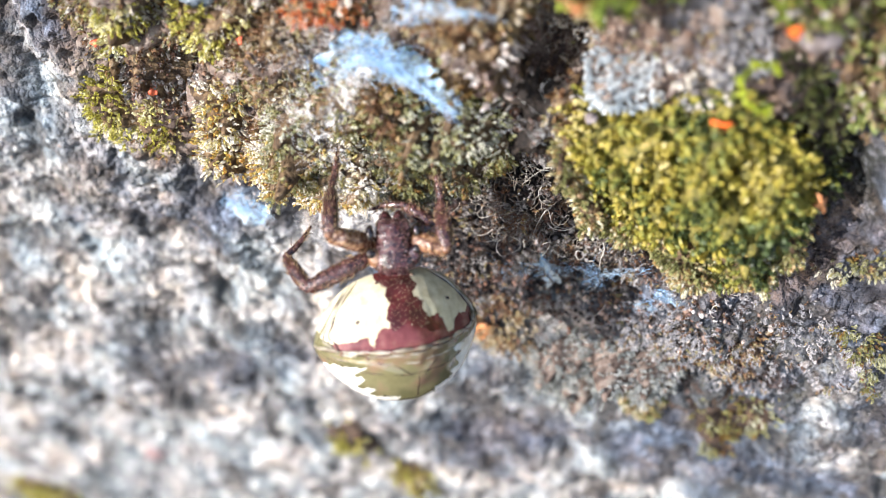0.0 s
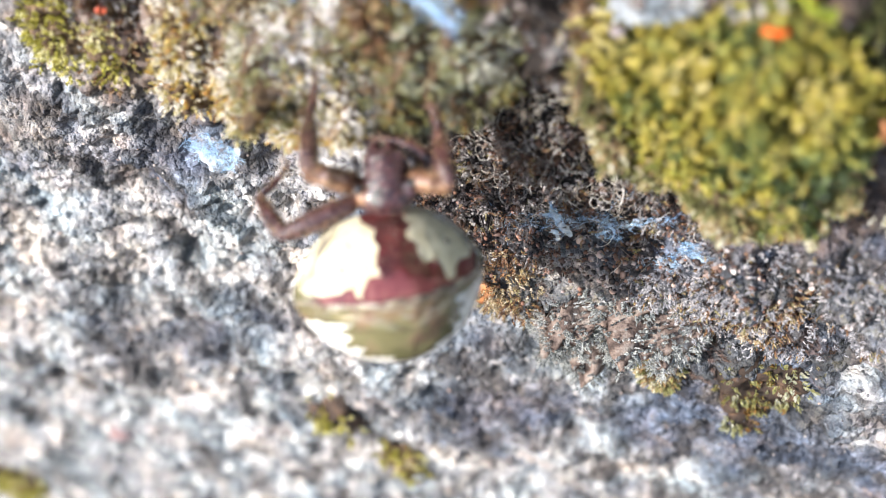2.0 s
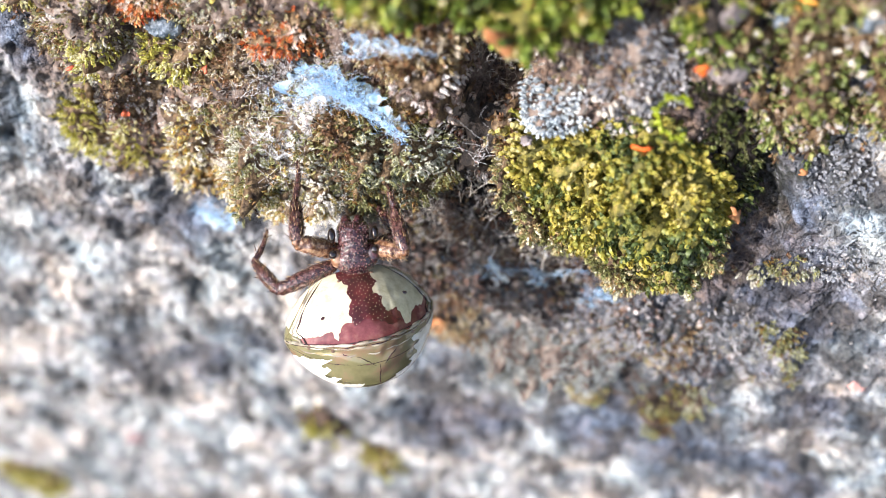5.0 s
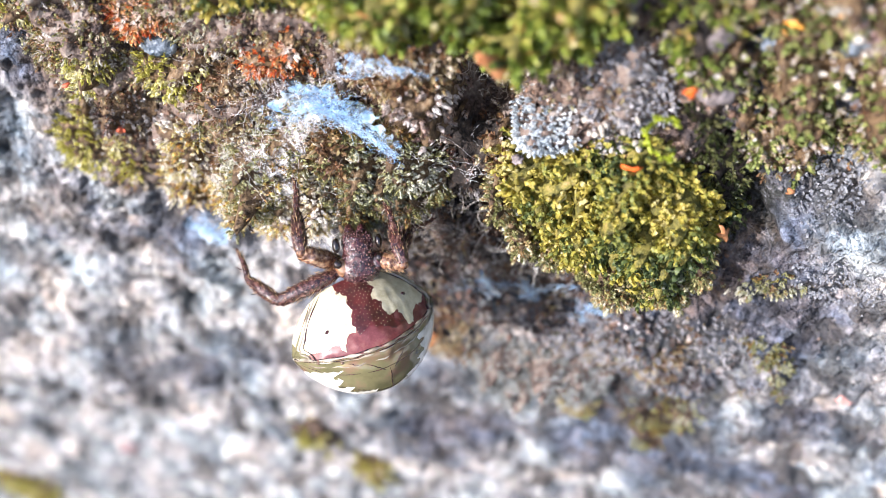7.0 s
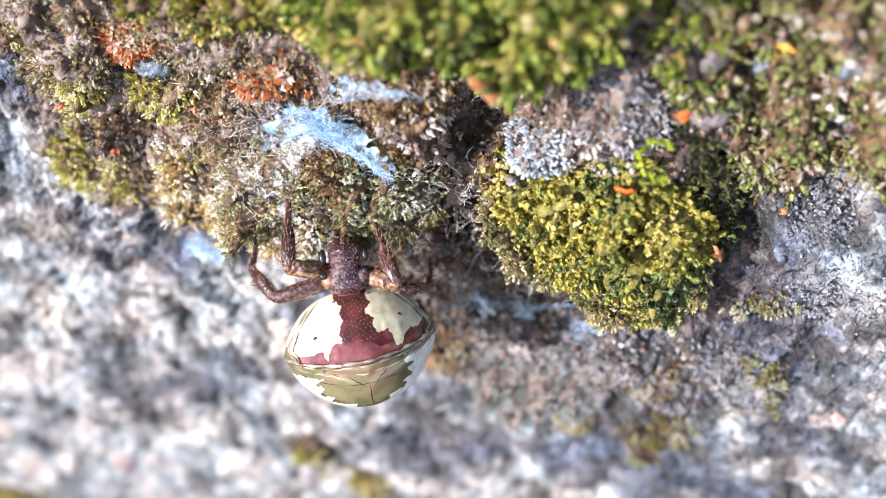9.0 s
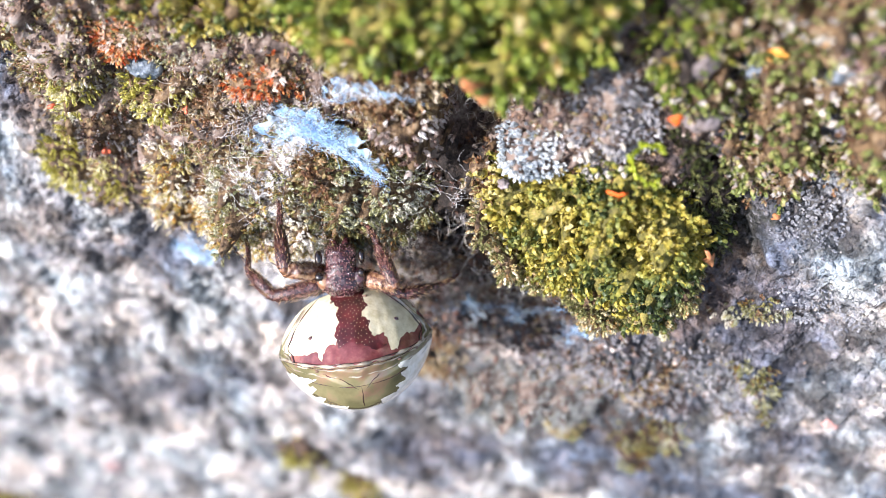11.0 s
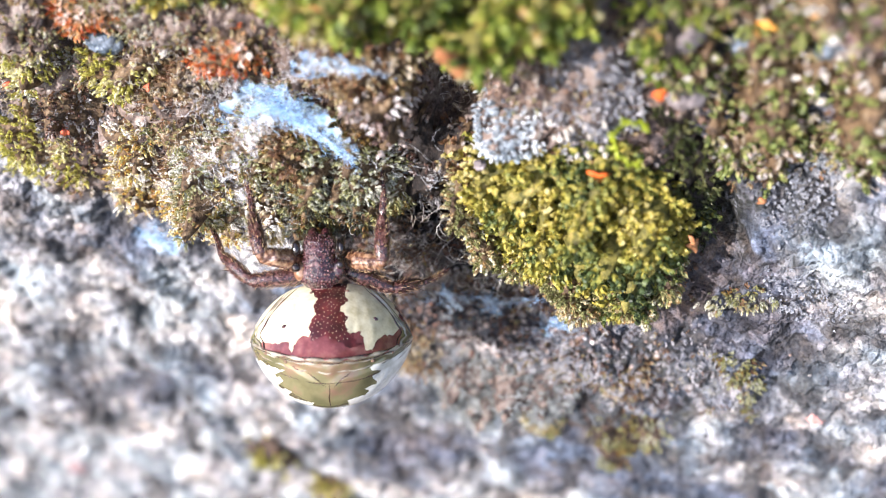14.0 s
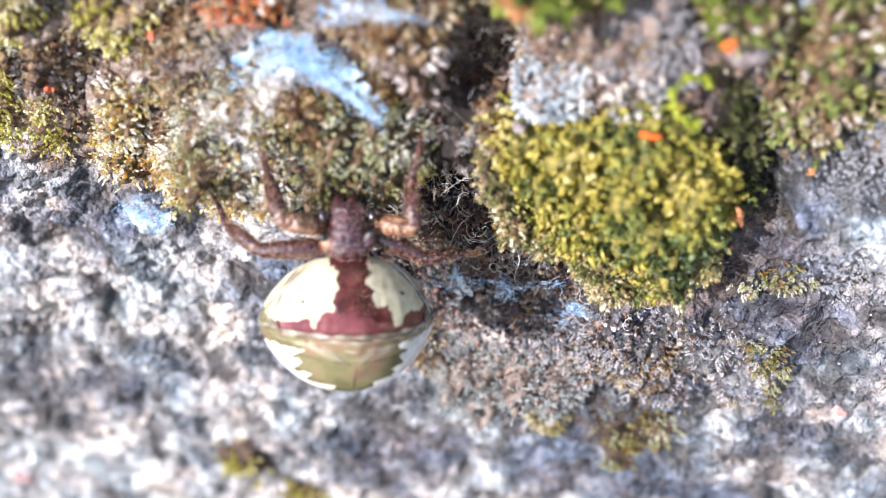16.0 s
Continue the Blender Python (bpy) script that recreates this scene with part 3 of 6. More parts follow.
def rock_wall():
    def spread(lo, hi, step, reach):
        out = [hi]
        s = step
        while out[-1] < reach:
            s *= 1.25
            out.append(out[-1] + s)
        inn = [lo]
        s = step
        while inn[-1] > -reach:
            s *= 1.25
            inn.append(inn[-1] - s)
        return np.array(inn[:0:-1] + list(np.arange(lo, hi, step)) + out)
    us, vs = spread(-60, 41, 0.19, 420), spread(-48, 32, 0.19, 420)
    u, v = np.meshgrid(us, vs)
    h = relief(u, v)
    nu, nv = len(us), len(vs)
    verts = np.stack((u, v, h), -1).reshape(-1, 3)
    idx = np.arange(nu * nv).reshape(nv, nu)
    faces = np.stack((idx[:-1, :-1], idx[:-1, 1:], idx[1:, 1:], idx[1:, :-1]), -1).reshape(-1, 4)
    # sides and back, so that the rock has a body
    rim = np.concatenate((idx[0, :-1], idx[:-1, -1], idx[-1, :0:-1], idx[:0:-1, 0]))
    back = verts[rim].copy()
    back[:, 2] = np.minimum(back[:, 2], -330) - 60
    k = len(verts)
    nb = np.arange(len(rim))
    sides = np.stack((rim, k + nb, k + np.roll(nb, -1), np.roll(rim, -1)), -1)
    verts = np.concatenate((verts, back))
    corner = k + np.array([0, nu - 1, nu - 1 + nv - 1, 2 * (nu - 1) + nv - 1])
    faces = np.concatenate((faces, sides, corner[None, ::-1]))
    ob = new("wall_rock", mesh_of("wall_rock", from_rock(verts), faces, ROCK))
    crust = np.clip(0.3 - (verts[:, 0] + 0.6 * verts[:, 1]) / 50 + 1.0 * np.clip((verts[:, 0] - 31) / 6, 0, 1) + 1.1 * fbm(verts[:, 0] / 11 + 60, verts[:, 1] / 11, 3) + 0.8 * np.exp(-((verts[:, 0] - 34.6) / 2.6) ** 2 - ((verts[:, 1] - 8.6) / 3.4) ** 2) + 0.7 * np.exp(-((verts[:, 0] - 34.4) / 3) ** 2 - ((verts[:, 1] + 0.4) / 4) ** 2), 0, 1)
    ob.data.attributes.new("crust", "FLOAT", "POINT").data.foreach_set("value", crust.astype(np.float32))
    hollow_shade = np.clip(edge_distance(HOLLOW, verts[:, 0], verts[:, 1]) / 2 + 0.6 * fbm(verts[:, 0] / 2.5, verts[:, 1] / 2.5, 2), 0, 1)
    ob.data.attributes.new("hollow_shade", "FLOAT", "POINT").data.foreach_set("value", hollow_shade.astype(np.float32))
    stain = np.clip(2.6 * (fbm(verts[:, 0] / 3.6 + 90, verts[:, 1] / 4.4 + 31, 3) - 0.22 + 0.005 * np.clip(verts[:, 0], -30, 20) - 0.12 * np.clip((verts[:, 0] - 31) / 6, 0, 1)), 0, 0.9)
    ob.data.attributes.new("stain", "FLOAT", "POINT").data.foreach_set("value", stain.astype(np.float32))
    strip_shade = np.clip(edge_distance(SHADE_STRIP, verts[:, 0], verts[:, 1]) / 2.0 + 0.35 + 0.9 * fbm(verts[:, 0] / 3, verts[:, 1] / 3 + 9, 3), 0, 0.95)
    ob.data.attributes.new("strip_shade", "FLOAT", "POINT").data.foreach_set("value", strip_shade.astype(np.float32))
    rust = np.clip(edge_distance(RUSTY, verts[:, 0], verts[:, 1]) / 3 + 0.35 + 1.5 * fbm(verts[:, 0] / 4 + 21, verts[:, 1] / 4, 3), 0, 1)
    ob.data.attributes.new("rust", "FLOAT", "POINT").data.foreach_set("value", rust.astype(np.float32))
    own = pebbles(verts[:, 0] / 0.85 + 20, verts[:, 1] / 0.85, True)[1] * 0.65 + pebbles(verts[:, 0] / 0.47 + 50, verts[:, 1] / 0.47, True)[1] * 0.35
    ob.data.attributes.new("granule", "FLOAT", "POINT").data.foreach_set("value", own.astype(np.float32))
    soil = np.clip(edge_distance(BELT, verts[:, 0], verts[:, 1]) / 5 + 0.25 + 0.9 * fbm(verts[:, 0] / 5, verts[:, 1] / 5, 3), 0, 1)
    at = ob.data.attributes.new("soil", "FLOAT", "POINT")
    at.data.foreach_set("value", soil.astype(np.float32))
    return tagged(ob, "weathered grey rock face crusted with pale lichen grains", "rock wall", "", "structure")


rock_wall()


def ground():
    """Unseen sheet of bare earth, added below the rock to bounce light."""
    n = 40
    g = np.linspace(-1, 1, n)
    x, y = np.meshgrid(np.sign(g) * np.abs(g) ** 3 * 600, np.sign(g) * np.abs(g) ** 3 * 600)
    z = -0.40 + 0.01 * fbm(x * 2, y * 2, 2)
    idx = np.arange(n * n).reshape(n, n)
    f = np.stack((idx[:-1, :-1], idx[:-1, 1:], idx[1:, 1:], idx[1:, :-1]), -1).reshape(-1, 4)
    ob = new("ground", mesh_of("ground", np.stack((x, y, z), -1).reshape(-1, 3), f, EARTH))
    return tagged(ob, "unseen sheet of brown earth added below the rock to bounce light", "ground", "", "structure")


ground()


def scatter(poly, spacing, rng):
    """Even but irregular places within an outline."""
    p = np.asarray(poly, float)
    lo, hi = p.min(0), p.max(0)
    us, vs = np.arange(lo[0], hi[0], spacing), np.arange(lo[1], hi[1], spacing * 0.87)
    u, v = np.meshgrid(us, vs)
    u = u + (np.arange(len(vs)) % 2)[:, None] * spacing / 2
    u = (u + rng.uniform(-0.45, 0.45, u.shape) * spacing).ravel()
    v = (v + rng.uniform(-0.45, 0.45, v.shape) * spacing).ravel()
    k = inside(poly, u, v)
    return u[k], v[k]


# ---- moss ----
def leaf_strip(length, width, curl, cup=0.3, ribbon=False):
    """A pointed leaf from the origin along x, bending by curl (radians) from flat to upright, folded along its middle."""
    v, n = [], 4
    x = z = 0.0
    for i in range(n + 1):
        s = i / n
        w = width * (0.7 + 1.5 * s * (1 - s)) * (1 - 0.8 * s ** 3) * 0.5
        v += [(x, -w, z), (x, w, z)] if ribbon else [(x, -w, z + cup * w), (x, 0, z), (x, w, z + cup * w)]
        a = curl * s
        x += length / n * math.cos(a)
        z += length / n * math.sin(a)
    f, k = [], 2 if ribbon else 3
    for i in range(n):
        for j in range(k - 1):
            a = i * k + j
            f += [(a, a + k, a + k + 1), (a, a + k + 1, a + 1)]
    return np.array(v), np.array(f)


def shoot(rng, leaves, length, width, height, spread=0.7, curls=(0.6, 2.9)):
    """A moss shoot along z: leaves in a spiral, the upper ones steeper and curling in."""
    pieces = []
    for i in range(leaves):
        s = i / max(1, leaves - 1)
        l = length * rng.uniform(0.75, 1.15) * (1 - 0.35 * s)
        v, f = leaf_strip(l, width * rng.uniform(0.8, 1.2), rng.uniform(*curls), 0.45, width < 0.3 * length)
        lift = radians(12 + 58 * s * spread + rng.uniform(-12, 14))
        ry = np.array(((math.cos(lift), 0, -math.sin(lift)), (0, 1, 0), (math.sin(lift), 0, math.cos(lift))))
        a = i * 2.399 + rng.uniform(-0.4, 0.4)
        rz = np.array(((math.cos(a), -math.sin(a), 0), (math.sin(a), math.cos(a), 0), (0, 0, 1)))
        v = v @ ry.T @ rz.T
        v[:, 2] += height * s
        pieces.append((v, f))
    return merged(pieces)


def ragged(poly, u, v, seed, size=1.0):
    """Distance to an uneven outline."""
    a = size * (0.9 * perlin(u / 2.2 + seed * 5.1, v / 2.2) + 0.6 * perlin(u / 0.9 + seed, v / 0.9))
    b = size * (0.9 * perlin(u / 2.2 + 40, v / 2.2 + seed * 3.3) + 0.6 * perlin(u / 0.9 + 11, v / 0.9 + seed))
    return edge_distance(poly, u + a, v + b)


def dome(poly, u, v, height, width, lumps, seed):
    d = np.clip(ragged(poly, u, v, seed) / width, 0, 1)
    h = height * np.sqrt(np.maximum(0, 1 - (1 - d) ** 2))
    return h + d * lumps * (fbm(u / 2.6 + seed * 3.7, v / 2.6, 2) + 0.6 * perlin(u / 1.1 + seed, v / 1.1))


def moss(name, label, poly, mat, height=3.0, width=3.0, spacing=0.5, leaf=0.55, leaves=9, lumps=0.7, seed=1, lean=(0, 0, 0), core=None, thin=1.0, slim=0.34, follow=0.4, bare=False, curls=(0.6, 2.9), category="moss", drift=None):
    """A cushion of moss on the rock within an outline (u, v): an earthy core and many leafy shoots;
    drift (u, v, u, v) names two places between which the shoots turn from the last of their colours to the first."""
    rng = np.random.RandomState(seed)
    p = np.asarray(poly, float)
    mid = p.mean(0)
    base = float(relief(np.array([mid[0]]), np.array([mid[1]]))[0])
    ob = thing(name, from_rock((mid[0], mid[1], base)), label, category)

    def top(u, v):
        return np.minimum(relief(u, v), 1.2 if follow < 1 else 9) * follow + dome(poly, u, v, height, width, lumps, seed)

    # core
    step = 0.3
    us, vs = np.arange(p[:, 0].min() - 0.5, p[:, 0].max() + 0.5, step), np.arange(p[:, 1].min() - 0.5, p[:, 1].max() + 0.5, step)
    u, v = np.meshgrid(us, vs)
    h = top(u, v) - 0.3 + 0.12 * perlin(u / 0.5, v / 0.5)
    idx = np.arange(u.size).reshape(u.shape)
    f = np.stack((idx[:-1, :-1], idx[:-1, 1:], idx[1:, 1:], idx[1:, :-1]), -1).reshape(-1, 4)
    keep = (ragged(poly, u, v, seed) > -0.2).ravel()
    f = f[keep[f].all(1)]
    used = np.unique(f)
    new_index = np.full(u.size, -1)
    new_index[used] = np.arange(len(used))
    verts = np.stack((u, v, h), -1).reshape(-1, 3)[used]
    if not bare:
        part("core", from_rock(verts), new_index[f], core or CORE, ob, "matted brown earth and old stems")
    # shoots
    lo, hi = p.min(0) - 1.2, p.max(0) + 1.2
    su, sv = scatter([lo, (hi[0], lo[1]), hi, (lo[0], hi[1])], spacing, rng)
    k = ragged(poly, su, sv, seed) > -0.1
    su, sv = su[k], sv[k]
    if thin < 1:
        k = rng.rand(len(su)) < thin + 0.6 * fbm(su / 3, sv / 3, 2)
        su, sv = su[k], sv[k]
    sh = top(su, sv) - 0.2
    e = 0.4
    g = np.stack((-(top(su + e, sv) - top(su - e, sv)) / (2 * e), -(top(su, sv + e) - top(su, sv - e)) / (2 * e), np.ones_like(su)), 1)
    g = np.clip(g, -1.6, 1.6) + np.asarray(lean) + rng.normal(0, 0.28, g.shape)
    mats = frames_along(g, rng) * rng.uniform(0.7, 1.35, len(su))[:, None, None]
    kinds = [shoot(rng, leaves + 3, leaf, leaf * slim, leaf * 0.9, 0.7, curls) for _ in range(5)]
    pick = rng.randint(0, 5, len(su))
    own = rng.rand(len(su))
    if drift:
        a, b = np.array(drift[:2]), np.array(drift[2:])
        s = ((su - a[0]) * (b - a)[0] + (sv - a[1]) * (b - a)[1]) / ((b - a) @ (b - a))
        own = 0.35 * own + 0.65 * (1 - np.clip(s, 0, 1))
    dead = bare & (own < 0.2) & (name != "lichen_crust")
    for name, some, leaf_mat, says in (("leaves", ~dead, mat, ""), ("withered_leaves", dead, MOSS_DRY, "brown withered shoots")):
        pieces, tone = [], []
        for i, (tv, tf) in enumerate(kinds):
            k = (pick == i) & some
            if k.any():
                pieces.append(repeat(tv, tf, mats[k], np.stack((su, sv, sh), 1)[k]))
                tone.append(np.repeat(own[k], len(tv)))
        if pieces:
            lv, lf = merged(pieces)
            lo = part(name, from_rock(lv), lf, leaf_mat, ob, says, "stuff")
            lo.data.attributes.new("tuft", "FLOAT", "POINT").data.foreach_set("value", np.concatenate(tone).astype(np.float32))
    return ob


CUSHION = [(12.4, 13.6), (14.1, 14.8), (16.2, 15.2), (18.5, 15.2), (21.4, 15.3), (23.6, 15.0), (25.2, 13.4), (26.2, 11.0), (27.6, 8.6), (27.7, 6.8), (26.5, 4.4), (25.6, 2.2), (24.2, 1.0), (21.2, 0.9), (18.4, 1.6), (16.6, 2.8), (16.4, 4.8), (14.4, 5.6), (12.9, 6.6), (12.7, 9.6)]
# drift turns leaves greener to the lower right and puts that side's shade in
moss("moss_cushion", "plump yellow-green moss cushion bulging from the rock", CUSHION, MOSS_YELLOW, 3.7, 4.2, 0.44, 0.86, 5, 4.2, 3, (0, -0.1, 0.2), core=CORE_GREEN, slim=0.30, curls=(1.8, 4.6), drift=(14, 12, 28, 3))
moss("moss_patch", "pale olive moss tips along the cushion's lower edge", [(11.9, 13.6), (13.2, 13.6), (13.9, 10.4), (14.4, 7.4), (17.0, 6.6), (18.4, 5.0), (21.4, 4.0), (24.2, 3.8), (26.4, 5.4), (26.7, 3.6), (25.5, 1.3), (24.0, -0.1), (21.2, -0.3), (18.4, 0.7), (16.7, 1.9), (16.0, 3.9), (13.9, 4.8), (11.9, 5.4), (12.2, 9.4)], MOSS_STRAW, 4.0, 1.0, 0.27, 0.48, 6, 1.5, 26, (-0.1, -0.2, 0.2), curls=(1.5, 5.0), slim=0.27)
TOP = [(3.0, 36), (4.0, 32), (4.3, 27.2), (7.1, 26.4), (10.4, 25.3), (13.7, 24.4), (15.4, 22.9), (18.8, 22.7), (21.4, 23.9), (23.3, 25.2), (24.8, 27.8), (26.0, 32), (25.5, 36)]
moss("moss_cushion", "thick green moss cushion overhanging a web", TOP, MOSS_GREEN, 4.8, 4.5, 0.54, 0.72, 6, 3.0, 4, (0, -0.2, 0.1), core=CORE_GREEN, slim=0.5, curls=(1.2, 2.9))
FRINGE = [(-6.5, 17.5), (-1, 19.0), (2.0, 19.6), (6.8, 18.6), (8.4, 16), (8.9, 12.8), (8.2, 10.2), (6.6, 8.9), (2.6, 8.2), (-1.8, 8.6), (-7.1, 9.4), (-9.5, 12.5)]
moss("moss_fringe", "olive and straw-coloured moss matted with old web", FRINGE, MOSS_OLIVE, 3.3, 3.0, 0.27, 0.60, 5, 4.0, 5, (0, -0.3, 0.0), slim=0.15, curls=(2.4, 6.0), thin=0.8)
moss("moss_patch", "golden brown moss with white tips matted with web", [(-10.5, 13), (-7.5, 15.4), (-3.4, 15.4), (0.2, 13.2), (0.8, 9.6), (-1.6, 8.3), (-5, 8.2), (-9, 9.4)], MOSS_GOLD, 4.0, 2.0, 0.28, 0.58, 5, 2.6, 29, (0, -0.2, 0), slim=0.16, curls=(2.4, 6.0))
moss("moss_tuft", "grey-green shrubby lichen tuft hanging from the ledge", [(0.2, 14.6), (3.4, 15.2), (6.2, 13.6), (6.4, 10.4), (4.6, 8.4), (1.2, 8.2), (-0.6, 10.6)], MOSS_PALE, 4.4, 2.0, 0.24, 0.46, 4, 3.4, 46, (0, -0.3, 0), slim=0.15, curls=(2.4, 6.0), thin=0.8)
moss("moss_patch", "rusty brown moss in the shade of the web", [(-0.6, 18.6), (2.4, 18.4), (4.6, 16.2), (4.2, 13.8), (1.6, 14.4), (-0.6, 15.8)], MOSS_BROWN, 4.0, 1.6, 0.42, 0.75, 7, 1.8, 47, slim=0.2, curls=(1.2, 4.8))
moss("moss_tuft", "whitish crusty tuft hanging under the upper moss", [(7.2, 21.4), (9.8, 21.6), (11.2, 19.0), (10.4, 16.2), (8.6, 16.8), (7.4, 19)], MOSS_WHITE, 3.4, 1.5, 0.40, 0.45, 7, 2.0, 48, slim=0.36, curls=(1.0, 3.6), thin=0.8)

MAT = [(-21, 36), (-20.5, 22), (-19, 12.5), (-10, 9), (-5, 9.4), (2, 11), (9, 11.5), (14, 10.4), (17.6, 4), (20.5, -1), (23, -1.4), (24, 3), (24.2, 14), (27, 26), (29, 38)]
moss("moss_mat", "thin dry brown and grey moss over the earthy ledge", MAT, MOSS_DRY, 0.4, 1.0, 0.48, 0.42, 4, 0.4, 27, slim=0.28, thin=0.40, follow=1.0, core=CORE_GREY)
moss("moss_mat", "dry brown, golden and olive moss crumbs over the upper ledge", [(-21, 32), (-20, 22), (-16, 20), (-8, 20), (-3, 24), (-1, 27), (-6, 31), (-12, 33)], MOSS_OLIVE, 0.15, 1.0, 0.36, 0.4, 4, 0.4, 65, slim=0.26, curls=(1.4, 5.0), thin=0.6, follow=1.0, bare=True)
LEFT_A = [(-17.4, 24.4), (-15.5, 26.6), (-13.7, 28.0), (-11.4, 28.2), (-12.0, 25.6), (-14.8, 22.1), (-17.2, 21.8)]
moss("moss_patch", "pale yellow-green moss patch on the earthy ledge", LEFT_A, MOSS_SUNNY, 2.4, 2.0, 0.33, 0.55, 5, 2.4, 6, slim=0.2, curls=(2.0, 5.6), thin=0.85)
LEFT_B = [(-21.6, 19.2), (-18.0, 20.0), (-18.9, 17.4), (-16.5, 16.9), (-16.2, 13.2), (-19.3, 12.2), (-23.6, 14.2)]
moss("moss_patch", "flat pale yellow moss patch at the edge of bare rock", LEFT_B, MOSS_SUNNY, 1.8, 2.0, 0.33, 0.55, 5, 2.2, 7, slim=0.2, thin=0.7, curls=(2.0, 5.6))
LEFT_C = [(-12.6, 18.0), (-9.0, 17.8), (-9.4, 14.8), (-11.9, 12.4), (-11.4, 10.2), (-15.4, 10.8)]
moss("moss_patch", "golden olive moss patch at the edge of bare rock", LEFT_C, MOSS_GOLD, 2.4, 2.0, 0.32, 0.55, 5, 1.8, 8, slim=0.2, curls=(2.0, 5.6), thin=0.85)
LEFT_D = [(-11.6, 23.8), (-10.0, 24.7), (-7.9, 24.2), (-5.8, 24.8), (-6.9, 22.4), (-9.8, 19.8), (-11.4, 21.1)]
moss("moss_patch", "sparse green moss patch among brown crumbs", LEFT_D, MOSS_SUNNY, 1.8, 1.8, 0.34, 0.55, 5, 1.6, 9, slim=0.2, curls=(2.0, 5.6), thin=0.75)
TOP_LEFT = [(-8.5, 33.5), (-7.2, 30.2), (-4.9, 29.3), (-3.7, 28.0), (-2.0, 27.4), (0.6, 27.9), (5.0, 27.6), (6.0, 33), (4, 36), (-7, 36)]
moss("moss_patch", "yellow-green moss mat along the upper ledge", TOP_LEFT, MOSS_YELLOW, 2.2, 2.4, 0.46, 0.56, 6, 1.8, 10, slim=0.5, curls=(1.3, 3.0))
moss("moss_tuft", "rusty red moss tuft beside the web", [(-3.1, 23.9), (-0.8, 25.4), (1.3, 25.5), (2.5, 23.5), (2.0, 21.8), (0.1, 21.9), (-2.5, 22.2)], MOSS_RED, 2.2, 1.6, 0.34, 0.36, 5, 0.7, 11)
moss("moss_tuft", "bright rusty red moss tuft on the ledge", [(-11.9, 28.4), (-10.6, 29.3), (-8.0, 29.2), (-5.8, 28.4), (-6.7, 26.9), (-10.0, 26.2), (-11.6, 26.8)], MOSS_RED, 1.8, 1.4, 0.32, 0.36, 5, 0.6, 12)
moss("moss_patch", "rusty brown moss patch threaded with dry fibres", [(-6.8, 23.1), (-4.7, 23.4), (-3.2, 22.1), (-4.9, 18.7), (-7.9, 18.4), (-8.0, 20.5)], MOSS_BROWN, 1.8, 1.6, 0.34, 0.44, 5, 1.6, 13, slim=0.28, curls=(1.4, 5.0), thin=0.85)
moss("moss_patch", "near-black patch with a few reddish stems behind the red tuft", [(-6.8, 26.6), (-2.6, 26.3), (-4.1, 23.2), (-6.6, 23.6)], MOSS_RUST, 0.7, 1.6, 0.36, 0.4, 5, 1.2, 60, slim=0.28, core=CORE_GAPS, thin=0.5)
moss("moss_patch", "grey-brown dry moss between the yellow patches", [(-16.7, 21.5), (-12.2, 21.5), (-13.5, 16.4), (-16.4, 14.4), (-16.4, 17.0), (-18.6, 18.0)], MOSS_RUST, 1.0, 1.6, 0.34, 0.44, 5, 1.6, 61, slim=0.24, curls=(1.4, 5.0), thin=0.7)
moss("moss_patch", "olive-grey curly moss beside the web", [(-8.8, 19.5), (-4.2, 19.7), (-4.3, 16.1), (-7.4, 14.9), (-9.9, 16.4)], MOSS_STRAW, 2.0, 1.6, 0.30, 0.46, 5, 1.8, 62, slim=0.22, curls=(1.6, 5.2), thin=0.75)
moss("moss_patch", "rusty brown moss at the edge of the fringe", [(-10.1, 16.2), (-6.9, 15.6), (-9.2, 10.2), (-12.3, 9.6)], MOSS_BROWN, 2.2, 1.6, 0.34, 0.44, 5, 1.6, 63, slim=0.26, curls=(1.4, 5.0), thin=0.85)
moss("moss_patch", "olive moss at the upper end of the ledge", [(-19.6, 30), (-17.6, 31.6), (-14.4, 31), (-14.2, 28.8), (-16.8, 27.8), (-19.3, 28.5)], MOSS_SUNNY, 1.6, 1.6, 0.36, 0.46, 5, 1.6, 64, slim=0.3, curls=(1.4, 4.6), thin=0.7)
moss("moss_patch", "brown and olive moss under the web", [(4.2, 23.8), (8.6, 24.6), (11.6, 23.4), (11.4, 19.8), (8, 19.2), (4.6, 20.6)], MOSS_BROWN, 2.4, 2.2, 0.42, 0.45, 8, 0.9, 14)
moss("moss_patch", "sparse reddish brown moss over gaps coloured black", [(8.4, 16.4), (11, 16.4), (13, 14.6), (13.8, 11.4), (12.2, 9.6), (9.4, 9.6), (8.2, 12)], MOSS_RUST, 1.8, 1.6, 0.44, 0.55, 6, 2.0, 49, thin=0.5, core=CORE_GAPS, slim=0.24, curls=(1.4, 4.6))
moss("moss_patch", "reddish brown moss around the dark hole", [(11.8, 15.2), (13.6, 15.6), (14.2, 13.4), (13.2, 10.8), (11.6, 11.4)], MOSS_BROWN, 2.2, 1.4, 0.5, 0.45, 7, 0.7, 15)
RIGHT_A = [(25.8, 27), (28.5, 28.5), (30.5, 25), (28.6, 21), (26.4, 18.8), (24.6, 20.8)]
moss("moss_patch", "green moss patch above the cushion", RIGHT_A, MOSS_GREEN, 1.6, 2.0, 0.55, 0.6, 9, 1.4, 16, thin=0.8, core=CORE_GAPS)
